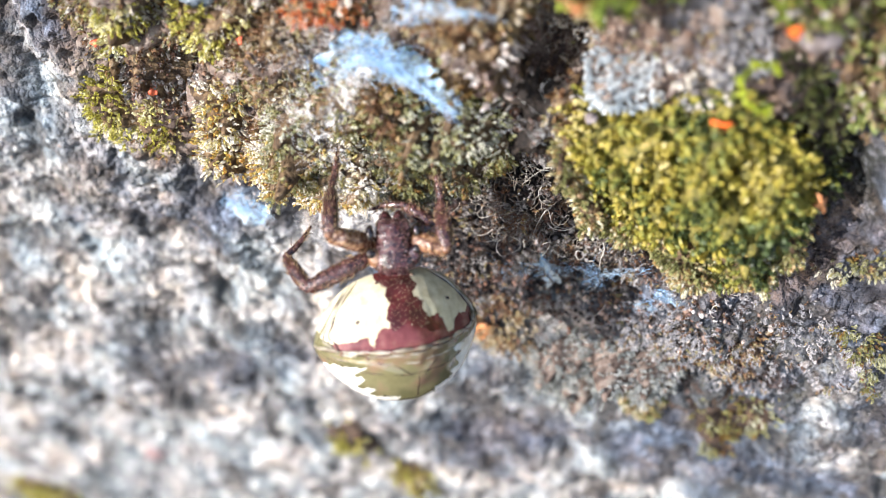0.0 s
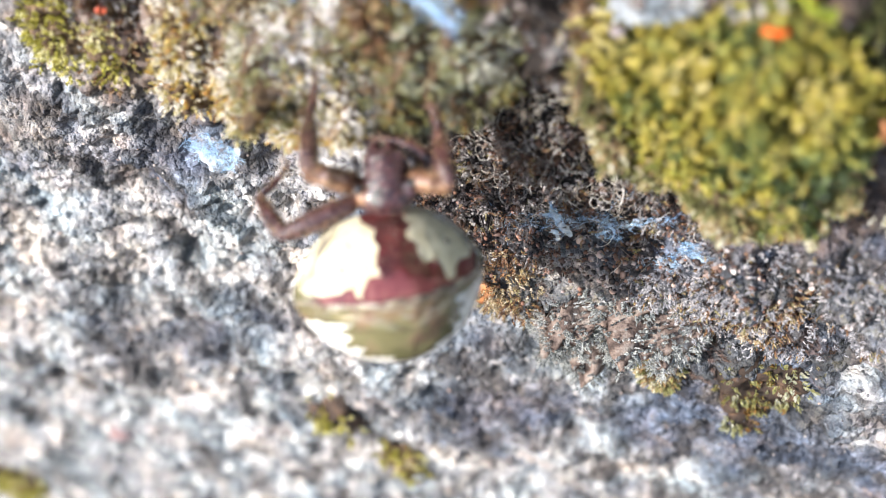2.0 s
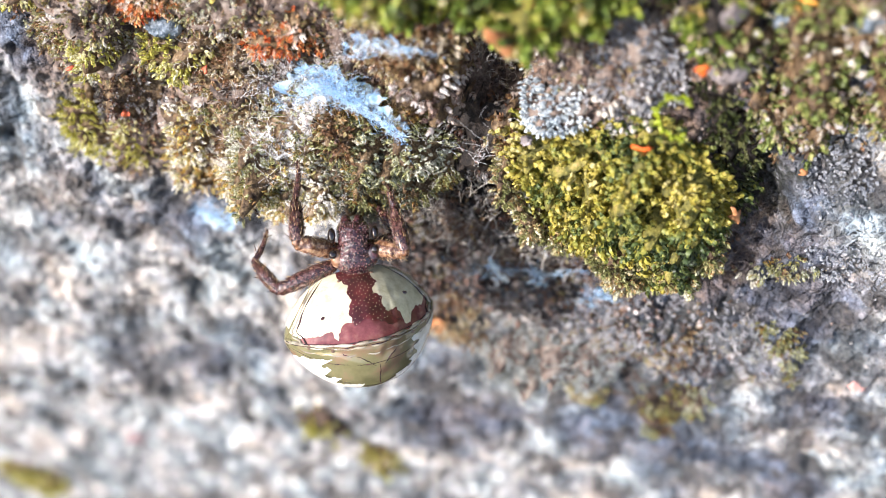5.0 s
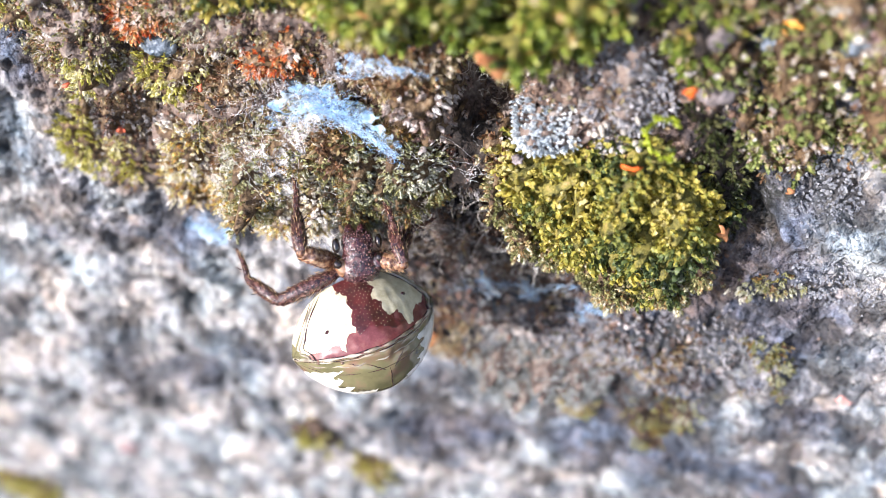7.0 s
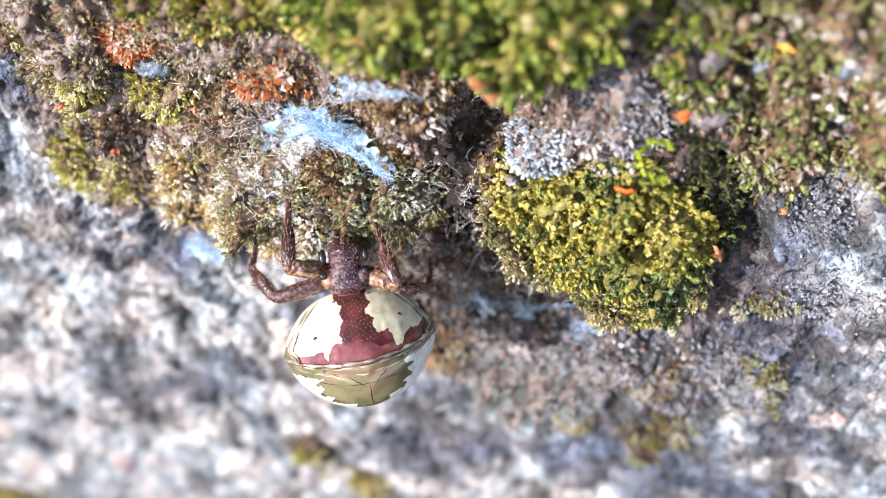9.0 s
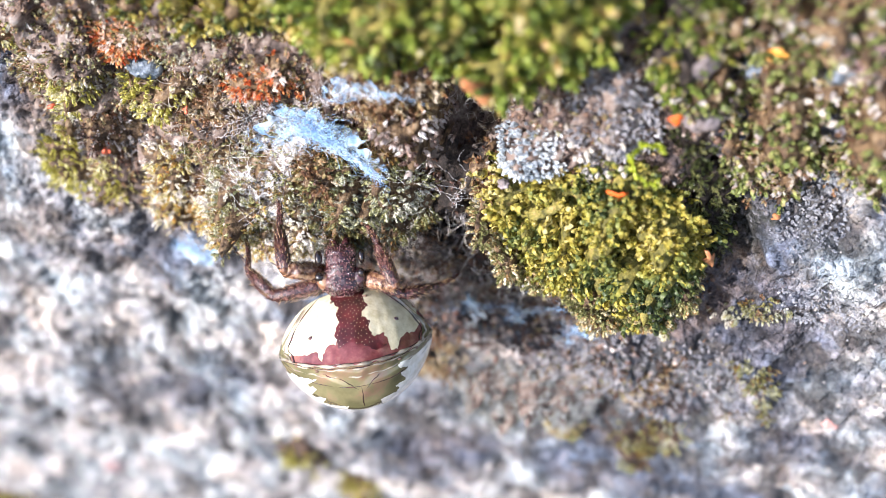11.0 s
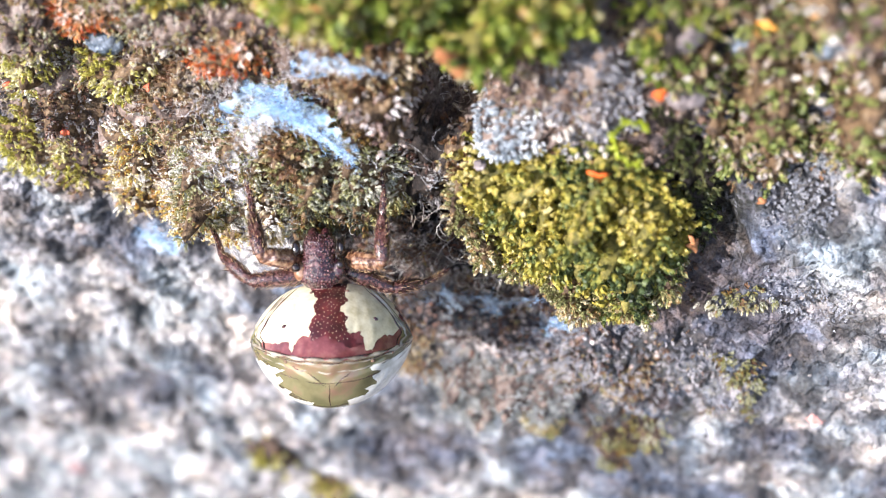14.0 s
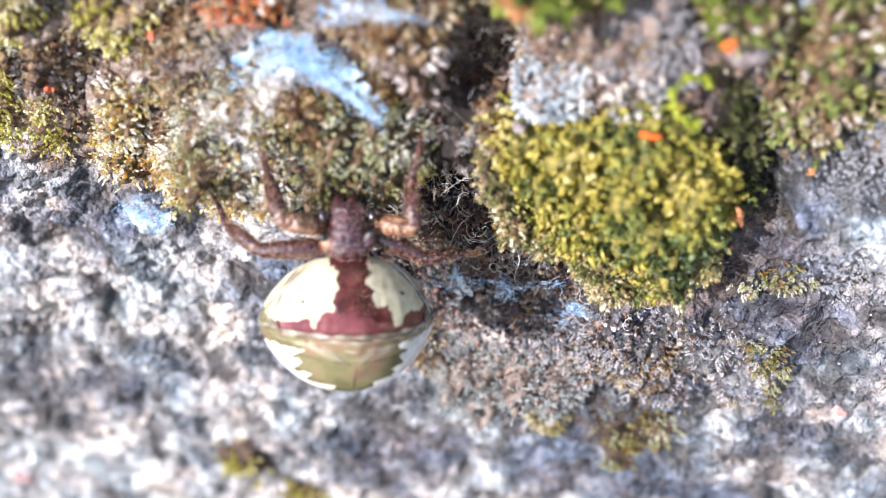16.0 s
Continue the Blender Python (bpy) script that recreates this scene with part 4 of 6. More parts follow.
RIGHT_B = [(26.5, 26), (25.4, 21.5), (26.4, 19.6), (28.6, 18.2), (28.6, 14.4), (29.8, 10.2), (32.2, 9.2), (33.6, 11.0), (35.4, 11.2), (38.5, 9.8), (42, 12), (42, 24), (38, 30), (30, 30)]
moss("moss_patch", "patchy yellow-green moss spreading over rough rock", RIGHT_B, MOSS_MIXED, 1.2, 2.0, 0.45, 0.56, 4, 3.2, 17, thin=0.8, core=CORE, curls=(1.2, 3.4), slim=0.42, follow=0.9)
moss("moss_mat", "thin dry moss scattered over rough rock", [(27.5, 28), (28.8, 16), (30, 10), (34, 10), (42, 10), (42, 28), (34, 30)], MOSS_DRY, 1.2, 1.0, 0.5, 0.42, 5, 2.0, 28, slim=0.28, thin=0.5, follow=0.9, bare=True)
# moss whose dark leaves and core carry the painted shade of the cushion
moss("moss_patch", "green moss beside the cushion, shade put into its dark colour", [(25.4, 17), (27.2, 17.6), (28.4, 15), (28.4, 10.9), (28.8, 6), (27.6, 3), (27.0, 6), (26.6, 11), (25.6, 14)], MOSS_SHADED, 1.2, 1.5, 0.4, 0.42, 5, 0.8, 18, slim=0.28, thin=0.95, core=CORE_GAPS)
moss("moss_tuft", "small brown-green moss tuft on bare rock", [(17.8, -16.4), (22.6, -17), (23.6, -20.3), (21.4, -23.4), (17, -26.6), (16.4, -22.1)], MOSS_OLIVE, 1.4, 1.8, 0.5, 0.46, 5, 1.0, 19, slim=0.28, thin=0.55, core=EARTH)
moss("moss_tuft", "small olive moss tuft on bare rock", [(11.6, -14.6), (14.4, -14.2), (14.7, -19.2), (12.6, -21.4), (11.0, -19.6)], MOSS_STRAW, 1.4, 1.4, 0.36, 0.46, 5, 0.9, 20, slim=0.28, thin=0.8)
moss("moss_tuft", "small yellow-green moss tuft on bare rock", [(-20.4, -26), (-16.6, -25.8), (-15.4, -29.4), (-18, -32.2), (-20.6, -30)], MOSS_SUNNY, 1.6, 1.6, 0.65, 0.6, 8, 0.6, 21, thin=0.6, core=EARTH)
moss("moss_tuft", "yellow-green moss smear on bare rock", [(-15.8, -34), (-12.4, -34.6), (-12.8, -39.6), (-16, -38.6)], MOSS_SUNNY, 1.2, 1.4, 0.7, 0.6, 8, 0.6, 22, thin=0.7)
moss("moss_tuft", "thin olive moss film on bare rock", [(28.4, -6.3), (30.5, -7.0), (31.6, -13.2), (30.3, -14.2), (28.6, -11.0)], MOSS_OLIVE, 0.5, 1.6, 0.32, 0.42, 5, 0.5, 23, slim=0.24, thin=0.75, bare=True, follow=1.0)
moss("moss_tuft", "yellow-green moss tuft low on the rock", [(-75, -45), (-69, -44), (-66, -50), (-72, -54)], MOSS_SUNNY, 1.6, 2.0, 0.8, 0.7, 8, 0.6, 24)
moss("moss_tuft", "thin olive moss strip below the cushion", [(27.3, -1.3), (29.2, 0.1), (32.0, 0.8), (32.7, -0.2), (30.7, -1.8), (27.8, -2.3)], MOSS_OLIVE, 0.5, 1.2, 0.30, 0.42, 5, 0.5, 25, slim=0.24, thin=0.85, bare=True, follow=1.0)

TURF = dict(follow=1.0, bare=True, slim=0.16, curls=(1.6, 5.6))
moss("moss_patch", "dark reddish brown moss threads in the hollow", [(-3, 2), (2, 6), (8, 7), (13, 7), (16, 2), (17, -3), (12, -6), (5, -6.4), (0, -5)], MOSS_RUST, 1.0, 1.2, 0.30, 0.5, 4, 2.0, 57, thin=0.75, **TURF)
moss("moss_patch", "rusty brown moss crumbs on the rock under the hollow", [(-1.5, -10.8), (-0.6, -6), (3.4, -4.8), (4.8, -6.4), (5.6, -9.0), (3.8, -12.0), (1.1, -12.8)], MOSS_BROWN, 0.9, 1.5, 0.30, 0.5, 4, 1.4, 41, thin=0.85, **TURF)
moss("moss_patch", "thin grey lichen threads on the rock below the cushion", [(12, -5), (22, -4), (28, -5), (31, -9), (27, -15), (18, -15), (12, -11)], LICHEN_GREY, 0.6, 2.0, 0.34, 0.46, 4, 1.4, 42, thin=0.5, **TURF)
moss("moss_patch", "rusty moss crumbs below the cushion", [(17.6, -10.2), (22.9, -8.4), (24.4, -10.6), (20.2, -13.0), (17.8, -12.6)], MOSS_BROWN, 0.9, 1.2, 0.28, 0.45, 4, 1.0, 52, thin=0.9, **TURF)
moss("moss_patch", "whitish granular lichen laced with silk", [(11.2, -9.4), (14.6, -7), (18, -5.6), (20.4, -7.2), (19.4, -10), (16.4, -10.8), (13.3, -10.4)], LICHEN_GREY, 0.9, 1.4, 0.27, 0.46, 4, 1.4, 53, thin=0.7, **TURF)
moss("moss_tuft", "grey-green tangle of shrubby lichen on the rock", [(3.6, -12.4), (7.2, -9.8), (12.1, -9.2), (16.2, -11.0), (16.4, -14.8), (13.7, -17), (10.3, -16.6), (7.1, -19.6), (4.0, -18.4), (3.2, -15.2)], TURF_GREY, 1.3, 1.5, 0.27, 0.5, 5, 2.2, 43, thin=0.85, core=CORE_GREY, follow=1.0, slim=0.16, curls=(1.6, 5.6))


# ---- grains and crumbs ----
def grains(name, label, poly, mat, spacing, size, seed, lift=0.25, keep=1.0, category="gravel", rock_only=False):
    rng = np.random.RandomState(seed)
    u, v = scatter(poly, spacing, rng)
    k = rng.rand(len(u)) < keep
    if rock_only:
        k &= (edge_distance(BELT, u, v) < rng.normal(-0.5, 1.5, len(u))) & ((edge_distance(SHADE_STRIP, u, v) < -1) | (rng.rand(len(u)) < 0.25)) & ((edge_distance(RUSTY, u, v) < 0) | (rng.rand(len(u)) < 0.35)) & ((u < 22) | (v < -18) | (rng.rand(len(u)) < 0.4)) & (u > -50) & (v > -42)
    u, v = u[k], v[k]
    h = relief(u, v)
    r = size * np.exp(rng.normal(0, 0.28, len(u)))
    m = frames_along(rng.normal(size=(len(u), 3)), rng) * (r[:, None, None] * rng.uniform(0.6, 1.25, (len(u), 1, 3)))
    tv, tf = ball(2, 7)
    gv, gf = repeat(tv, tf, m, np.stack((u, v, h + lift * r), 1))
    gv = gv + rng.normal(0, 0.16 * size, gv.shape)
    return single(name, from_rock(gv), gf, mat, label, category, "stuff")


FIELD = [(-66, 16), (-30, 16), (-8, 8), (4, -1), (14, -3), (26, -2), (44, 14), (44, -42), (-30, -52), (-66, -52)]
grains("rock_grains", "grey, white and pinkish mineral grains crusting the rock", FIELD, GRAINS, 0.9, 0.11, 31, lift=-0.1, keep=0.3, rock_only=True)
grains("earth_crumbs", "brown earth crumbs on the mossy ledge", [(-21, 34), (-19, 14), (-8, 9), (3, 10), (13, 10), (17, 2), (20, -4), (27, -1), (29, 12), (30, 36)], CRUMBS, 0.55, 0.13, 33, keep=0.7)
grains("earth_crumbs", "brown and reddish crumbs in the hollow under the moss", [(-3, 8), (2, 9), (9, 10), (16, 8), (20, -1), (18, -7), (10, -9), (3, -6), (-2, 0)], DARK_CRUMBS, 0.42, 0.16, 34, keep=0.75)


grains("earth_crumbs", "brown, grey and rusty crumbs on the rock under the hollow", [(-2, -2), (4, -4), (12, -5), (20, -4), (23, -11), (16, -17), (6, -15), (-1, -8)], DARK_CRUMBS, 0.5, 0.15, 35, keep=0.5)

grains("lichen_beads", "pinkish white beads of lichen on the rock below the cushion", [(11, -3), (15, -6), (20, -4), (24, -7), (23, -11), (16, -12), (10, -10), (8, -6)], BEADS, 0.75, 0.17, 36, 0.7, 0.45, "lichen")


moss("lichen_crust", "bluish white lichen crust on the cushion's upper edge", [(13.9, 14.4), (14.6, 16.8), (16.4, 18.9), (18.9, 18.8), (19.0, 15.9), (17.2, 14.2), (15.4, 13.6)], LICHEN_BLUE, 2.3, 1.5, 0.24, 0.30, 5, 1.8, 44, core=CORE_GREY, slim=0.5, curls=(0.8, 3.4), category="lichen")
moss("lichen_crust", "grey granular lichen crust under the upper moss", [(18.6, 14.6), (18.4, 18.6), (20.4, 22.4), (22.4, 23.4), (24.0, 22.0), (25.2, 19.0), (24.8, 16.6), (23.2, 14.8), (20.6, 14.2)], LICHEN_GREY, 1.6, 1.5, 0.26, 0.28, 4, 1.4, 50, core=CORE_GREY, slim=0.5, curls=(0.8, 3.4), category="lichen")

moss("lichen_crust", "bluish white lichen crust on rough rock", [(31.6, 6.4), (32.2, 10.4), (33.6, 11.8), (36.2, 11.8), (37.0, 8.6), (35.4, 5.6), (33, 5.4)], LICHEN_SNOW, 0.3, 1.5, 0.27, 0.24, 4, 0.9, 54, follow=1.0, bare=True, slim=0.55, curls=(0.8, 3.4), thin=0.7, category="lichen")
moss("lichen_crust", "streak of whitish lichen crust on rough rock", [(31.0, 2.4), (33.2, 4.6), (35.6, 1.2), (37.6, -2.5), (35.4, -5.0), (32.4, -1.0)], LICHEN_SNOW, 0.3, 1.5, 0.27, 0.24, 4, 0.8, 55, follow=1.0, bare=True, slim=0.55, curls=(0.8, 3.4), thin=0.5, category="lichen")


# ---- silk and fibres ----
SILK_WHITE = mottled("white_silk", [(0.35, (0.72, 0.74, 0.76)), (0.65, (0.88, 0.89, 0.9))], 600, 0.4, 0.5, 0)


def strand(rng, a, b, sag, wander, n=7):
    s = np.linspace(0, 1, n)[:, None]
    p = np.asarray(a) * (1 - s) + np.asarray(b) * s
    w = np.cumsum(rng.normal(0, wander, (n, 3)), 0)
    w = w - s * w[-1]
    p = p + w * np.sin(math.pi * s)
    p[:, 2] -= sag * 4 * s[:, 0] * (1 - s[:, 0])
    return p


def web_film(ob, a, spread, seed):
    """The torn film between the threads of a web."""
    n, m = 16 * (len(a) - 1), 9
    t = np.linspace(0, len(a) - 1, n)
    mid = np.stack([np.interp(t, np.arange(len(a)), a[:, c]) for c in range(3)], 1)
    side = np.stack((-np.gradient(mid[:, 1]), np.gradient(mid[:, 0]), 0 * t), 1)
    side /= np.linalg.norm(side, axis=1, keepdims=True) + 1e-9
    half = spread * (1.9 - 1.4 * t / (len(a) - 1)) * (0.75 + 0.5 * fbm(t * 1.3 + seed, t * 0 + 2.2, 2))
    k = np.linspace(-1, 1, m)
    sheet = mid[:, None] + side[:, None] * half[:, None, None] * k[None, :, None]
    sheet[..., 2] += 0.25 * perlin(sheet[..., 0] * 1.3, sheet[..., 1] * 1.3) - 0.12 * k[None] ** 2
    idx = np.arange(n * m).reshape(n, m)
    part("film", from_rock(sheet.reshape(-1, 3)), np.stack((idx[:-1, :-1], idx[:-1, 1:], idx[1:, 1:], idx[1:, :-1]), -1).reshape(-1, 4), FILM, ob, "torn translucent silk film")


def web(label, anchors, count, radius, seed, wander=0.1, spread=0.35, loose=0.2, film=True, mat=SILK):
    """A torn web: a sheet of crossing threads along a line of anchor points (u, v, h), and loose strands that leave it."""
    rng = np.random.RandomState(seed)
    a = np.asarray(anchors, float)
    ob = thing("spider_web", from_rock(a.mean(0)), label, "spider web")
    sheet, strands = [], []
    for _ in range(count):
        i = rng.randint(0, len(a) - 1)
        s = rng.uniform(0, 1)
        t = np.clip(s + rng.normal(0, 0.35), -0.1, 1.1)
        w = spread * (1.7 - 1.2 * (i + s) / (len(a) - 1)) * (0.4 + abs(math.sin(2.2 * s + i)))
        p = a[i] + (a[i + 1] - a[i]) * s + rng.normal(0, w, 3) * (1, 1, 0.5)
        q = a[i] + (a[i + 1] - a[i]) * t + rng.normal(0, w, 3) * (1, 1, 0.5)
        sheet.append(tube(strand(rng, p, q, rng.uniform(0, 0.1), wander, 6), radius * rng.uniform(0.5, 1.5), 3))
    for _ in range(max(6, int(count * loose * 0.3))):
        p = a[rng.randint(0, len(a))] + rng.normal(0, 0.3, 3)
        q = p + rng.normal(0, 1.4, 3) * (1, 1, 0.3)
        strands.append(tube(strand(rng, p, q, rng.uniform(0, 0.3), wander * 1.6, 9), radius * rng.uniform(0.6, 1.3), 3))
    v, f = merged(sheet)
    part("thread_sheet", from_rock(v), f, mat, ob, "dense silk threads", "stuff")
    if film:
        web_film(ob, a, spread, seed)
    v, f = merged(strands)
    part("strand_tangle", from_rock(v), f, mat, ob, "loose silk strands", "stuff")
    return ob


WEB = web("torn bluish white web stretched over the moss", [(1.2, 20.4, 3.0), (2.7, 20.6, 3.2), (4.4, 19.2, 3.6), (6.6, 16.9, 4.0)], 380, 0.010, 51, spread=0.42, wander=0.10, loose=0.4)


def web_patch(ob, poly, h, seed, mat=None):
    """A broad torn sheet of silk within an outline (u, v)."""
    p = np.asarray(poly, float)
    us, vs = np.arange(p[:, 0].min(), p[:, 0].max(), 0.09), np.arange(p[:, 1].min(), p[:, 1].max(), 0.09)
    u, v = np.meshgrid(us, vs)
    z = h + 0.5 * perlin(u / 1.4 + seed, v / 1.4) + 0.12 * perlin(u / 0.4, v / 0.4 + seed) + 0.12 * (u - p[:, 0].mean())
    idx = np.arange(u.size).reshape(u.shape)
    f = np.stack((idx[:-1, :-1], idx[:-1, 1:], idx[1:, 1:], idx[1:, :-1]), -1).reshape(-1, 4)
    f = f[(ragged(poly, u, v, seed, 0.7) + 0.5 * perlin(u / 0.5, v / 0.5) > 0).ravel()[f].all(1)]
    used = np.unique(f)
    index = np.full(u.size, -1)
    index[used] = np.arange(len(used))
    part("film", from_rock(np.stack((u, v, z), -1).reshape(-1, 3)[used]), index[f], mat or SHEET, ob, "torn white silk film" if mat else "torn silk film, its blue sky sheen put into the colour")


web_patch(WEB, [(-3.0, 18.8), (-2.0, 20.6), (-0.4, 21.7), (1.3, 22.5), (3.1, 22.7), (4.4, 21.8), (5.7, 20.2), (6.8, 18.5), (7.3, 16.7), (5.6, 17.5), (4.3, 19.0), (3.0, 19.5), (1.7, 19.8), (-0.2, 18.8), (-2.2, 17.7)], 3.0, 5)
web_patch(WEB, [(-4.6, 18.8), (-1.6, 18.8), (-0.6, 16.6), (-1.6, 13.4), (-4.2, 13.2), (-5.6, 16)], 4.3, 9, WHITE_SHEET)
web_patch(WEB, [(-9.2, 13), (-5.4, 13.6), (-1.4, 11), (-1.6, 8.4), (-6, 8.6), (-9.6, 10)], 4.0, 13, WHITE_SHEET)
web("white cobweb around the blue film", [(-3.4, 18.6, 2.8), (-2.4, 21.6, 3.2), (0.6, 22.6, 3.4), (2.6, 20.2, 3.4), (-0.4, 18.4, 3.6)], 110, 0.006, 59, spread=0.5, wander=0.15, loose=0.5, film=False, mat=SILK_WHITE)
web("web strands hanging below the upper moss", [(3.0, 21.9, 2.9), (5.8, 23.6, 3.0), (8.3, 23.3, 3.2), (11.0, 23.0, 3.2)], 55, 0.008, 52, spread=0.4, wander=0.25, loose=1.0, film=False, mat=SILK_WHITE)
web_patch(WEB, [(-1.6, 19.0), (-0.9, 19.9), (0.7, 20.6), (2.8, 20.9), (1.6, 19.2), (0.6, 17.4), (0.0, 16.4), (-1.8, 16.9)], 3.9, 27, WHITE_SHEET)
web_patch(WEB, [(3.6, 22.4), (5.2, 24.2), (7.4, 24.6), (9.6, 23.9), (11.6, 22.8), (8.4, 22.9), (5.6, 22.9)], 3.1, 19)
web("fine web strands over the fringe of moss", [(-3.5, 18.5, 4.5), (-1.2, 16, 5.4), (-4.8, 13.2, 5.2), (-2.5, 11.2, 5.6), (1.5, 13, 6)], 70, 0.006, 53, spread=0.9, loose=0.6, film=False, mat=SILK_WHITE)
web("white cobweb haze over the edge of the moss", [(-6.5, 17.5, 3.0), (-5.4, 14, 3.8), (-4.4, 11, 4.2), (-1.4, 9.6, 4.2)], 150, 0.005, 58, spread=1.0, loose=0.3, film=False, mat=SILK_WHITE)
LOW_WEB = web("bluish web strands across the hollow under the cushion", [(4.5, -2.3, 0.2), (7.7, -1.8, 0.1), (8.5, -2.6, -0.2), (10.9, -2.1, 0.1), (11.7, -3.2, -0.2), (15.5, -1.7, 0.6)], 130, 0.009, 54, spread=0.34, wander=0.12, loose=0.8, film=False)
web_patch(LOW_WEB, [(6.5, -3.0), (7.7, -0.4), (8.3, -1.4), (8.6, -3.8), (7.2, -4.4)], 0.1, 21)
web_patch(LOW_WEB, [(9.9, -2.3), (11.0, -1.2), (12.1, -3.5), (11.4, -4.6), (10.3, -4.2)], 0.1, 23)
SMALL_WEB = web("small bluish web patch spanning a dent in the rock", [(11.8, -7.4, -0.3), (13.6, -6.9, -0.2), (15.2, -6.0, -0.1), (17.8, -5.6, -0.2)], 150, 0.008, 55, spread=0.25)
web_patch(SMALL_WEB, [(11.5, -7.5), (12.9, -6.5), (14.7, -6.1), (15.6, -4.5), (16.6, -4.3), (18.2, -5.6), (16.3, -7.0), (14.4, -7.7), (12.4, -8.4)], -0.1, 25)
SCRAP = web("white web scrap on the rock beside the moss", [(-15.8, 6.6, 1.3), (-14.2, 6.0, 1.4), (-12.4, 5.2, 1.3)], 120, 0.008, 56, spread=0.4)
SCRAP_EDGE = [(-15.4, 7.2), (-13.2, 7.8), (-11.9, 6.2), (-12.4, 4.6), (-15.0, 4.1), (-16.2, 5.4)]
web_patch(SCRAP, SCRAP_EDGE, 1.3, 29)
# pale threads and film added to brighten the hazy rock under the fringe
HAZE = web("white silk added for a bright haze over the rock under the fringe", [(-9.8, 2.6, 1.0), (-6.4, 4.6, 1.2), (-3.4, 6.4, 1.6), (-1.6, 7.8, 2.0)], 90, 0.006, 66, spread=0.8, wander=0.15, loose=0.4, film=False, mat=SILK_WHITE)
web_patch(HAZE, [(-6.2, 9.0), (-0.9, 8.6), (-0.7, 4.2), (-5.6, 2.4), (-9.5, 1.0), (-10.6, 3.7)], 1.5, 31, WHITE_SHEET)
web("web strands between hollow and moss", [(7.4, 17, 3.8), (9.4, 15.8, 4.0), (11.8, 14.4, 3.6), (12.4, 16.2, 2.6)], 30, 0.009, 57, spread=0.3, loose=0.4, film=False, mat=SILK_WHITE)


def fibres(label, poly, count, radius, length, seed, height=2.5, curl=0.5):
    rng = np.random.RandomState(seed)
    p = np.asarray(poly, float)
    pieces = []
    while len(pieces) < count:
        u, v = rng.uniform(p.min(0), p.max(0))
        if not inside(poly, np.array(u), np.array(v)):
            continue
        n = 9
        d = rng.normal(size=3) * (1, 1, 0.5)
        d /= np.linalg.norm(d)
        pts = [np.array((u, v, float(relief(np.array([u]), np.array([v]))[0]) + height * rng.uniform(0.2, 1)))]
        bend = rng.normal(0, curl, 3)
        for _ in range(n - 1):
            d = d + np.cross(bend, d) * 0.6 + rng.normal(0, 0.12, 3)
            d /= np.linalg.norm(d)
            pts.append(pts[-1] + d * length / n * rng.uniform(0.7, 1.3))
        pieces.append(tube(np.array(pts), radius * np.linspace(1.1, 0.5, n) * rng.uniform(0.6, 1.5), 4))
    v, f = merged(pieces)
    return single("dry_fibres", from_rock(v), f, FIBRE, label, "plant fibres", "stuff")


fibres("tangled pale dry fibres in the olive moss", FRINGE, 300, 0.012, 1.3, 61, 4.6)
fibres("curled white rootlets in the hollow under the moss", [(3, 9), (8, 10), (13, 9), (14, 4), (12, -2), (6, -3), (3, 2)], 210, 0.024, 2.8, 62, 2.6, 0.6)
fibres("dry fibres among brown moss", [(-8, 26), (-2, 26), (2, 20), (-4, 17), (-9, 19)], 160, 0.013, 1.4, 63, 2.6)
fibres("pale fibres at the rim of the dark hole", [(9.2, 20.6), (12, 21.4), (14.5, 19), (14, 15.6), (11, 15)], 90, 0.014, 1.6, 64, 2.2)
fibres("thin stems lying on the rock below the cushion", [(8, 1), (20, -2), (26, -6), (18, -12), (8, -8)], 60, 0.02, 2.0, 65, 0.8, 0.3)


def chip(name, label, category, at, size, turn, mat, seed):
    """A bent dry scrap: a thick curled plate with an uneven outline."""
    rng = np.random.RandomState(seed)
    n, rings = 14, 4
    top, low = [], []
    rr = 1 + 0.22 * rng.normal(size=n)
    for r in range(rings + 1):
        for i in range(n):
            a = 2 * math.pi * i / n
            s = r / rings * rr[i]
            x, y = s * math.cos(a) * size[0], s * math.sin(a) * size[1]
            z = size[2] * (0.9 * math.cos(1.6 * x / size[0]) + 0.35 * math.sin(3 * y / size[1]))
            top.append((x, y, z + 0.06))
            low.append((x, y, z - 0.06))
    v = np.array(top + low) @ np.array(pose(0, 0, 0, *turn).to_3x3()).T + np.asarray(at)
    k = (rings + 1) * n
    f = []
    for r in range(rings):
        for i in range(n):
            a, b = r * n + i, r * n + (i + 1) % n
            f += [(a, b, b + n, a + n), (k + a, k + a + n, k + b + n, k + b)]
    e = rings * n
    f += [(e + i, e + (i + 1) % n, k + e + (i + 1) % n, k + e + i) for i in range(n)]
    return single(name, from_rock(v), f, mat, label, category)


chip("leaf_scrap", "bright orange dry leaf scrap on the moss cushion", "leaf", (22.5, 15.0, 3.9), (0.75, 0.55, 0.3), (20, 15, -20), ORANGE, 71)
chip("leaf_scrap", "tan leaf scrap at the cushion's edge", "leaf", (27.4, 7.0, 2.4), (0.45, 0.7, 0.3), (0, 30, 10), FLAKE, 72)
chip("leaf_scrap", "tan leaf scrap low on the cushion", "leaf", (25.3, 2.8, 2.6), (0.6, 0.4, 0.25), (25, 0, 20), FLAKE, 73)
chip("leaf_scrap", "tan leaf scrap on the rock beside the cushion", "leaf", (31.8, 8.0, -0.4), (0.35, 0.6, 0.3), (20, 25, 40), FLAKE, 74)
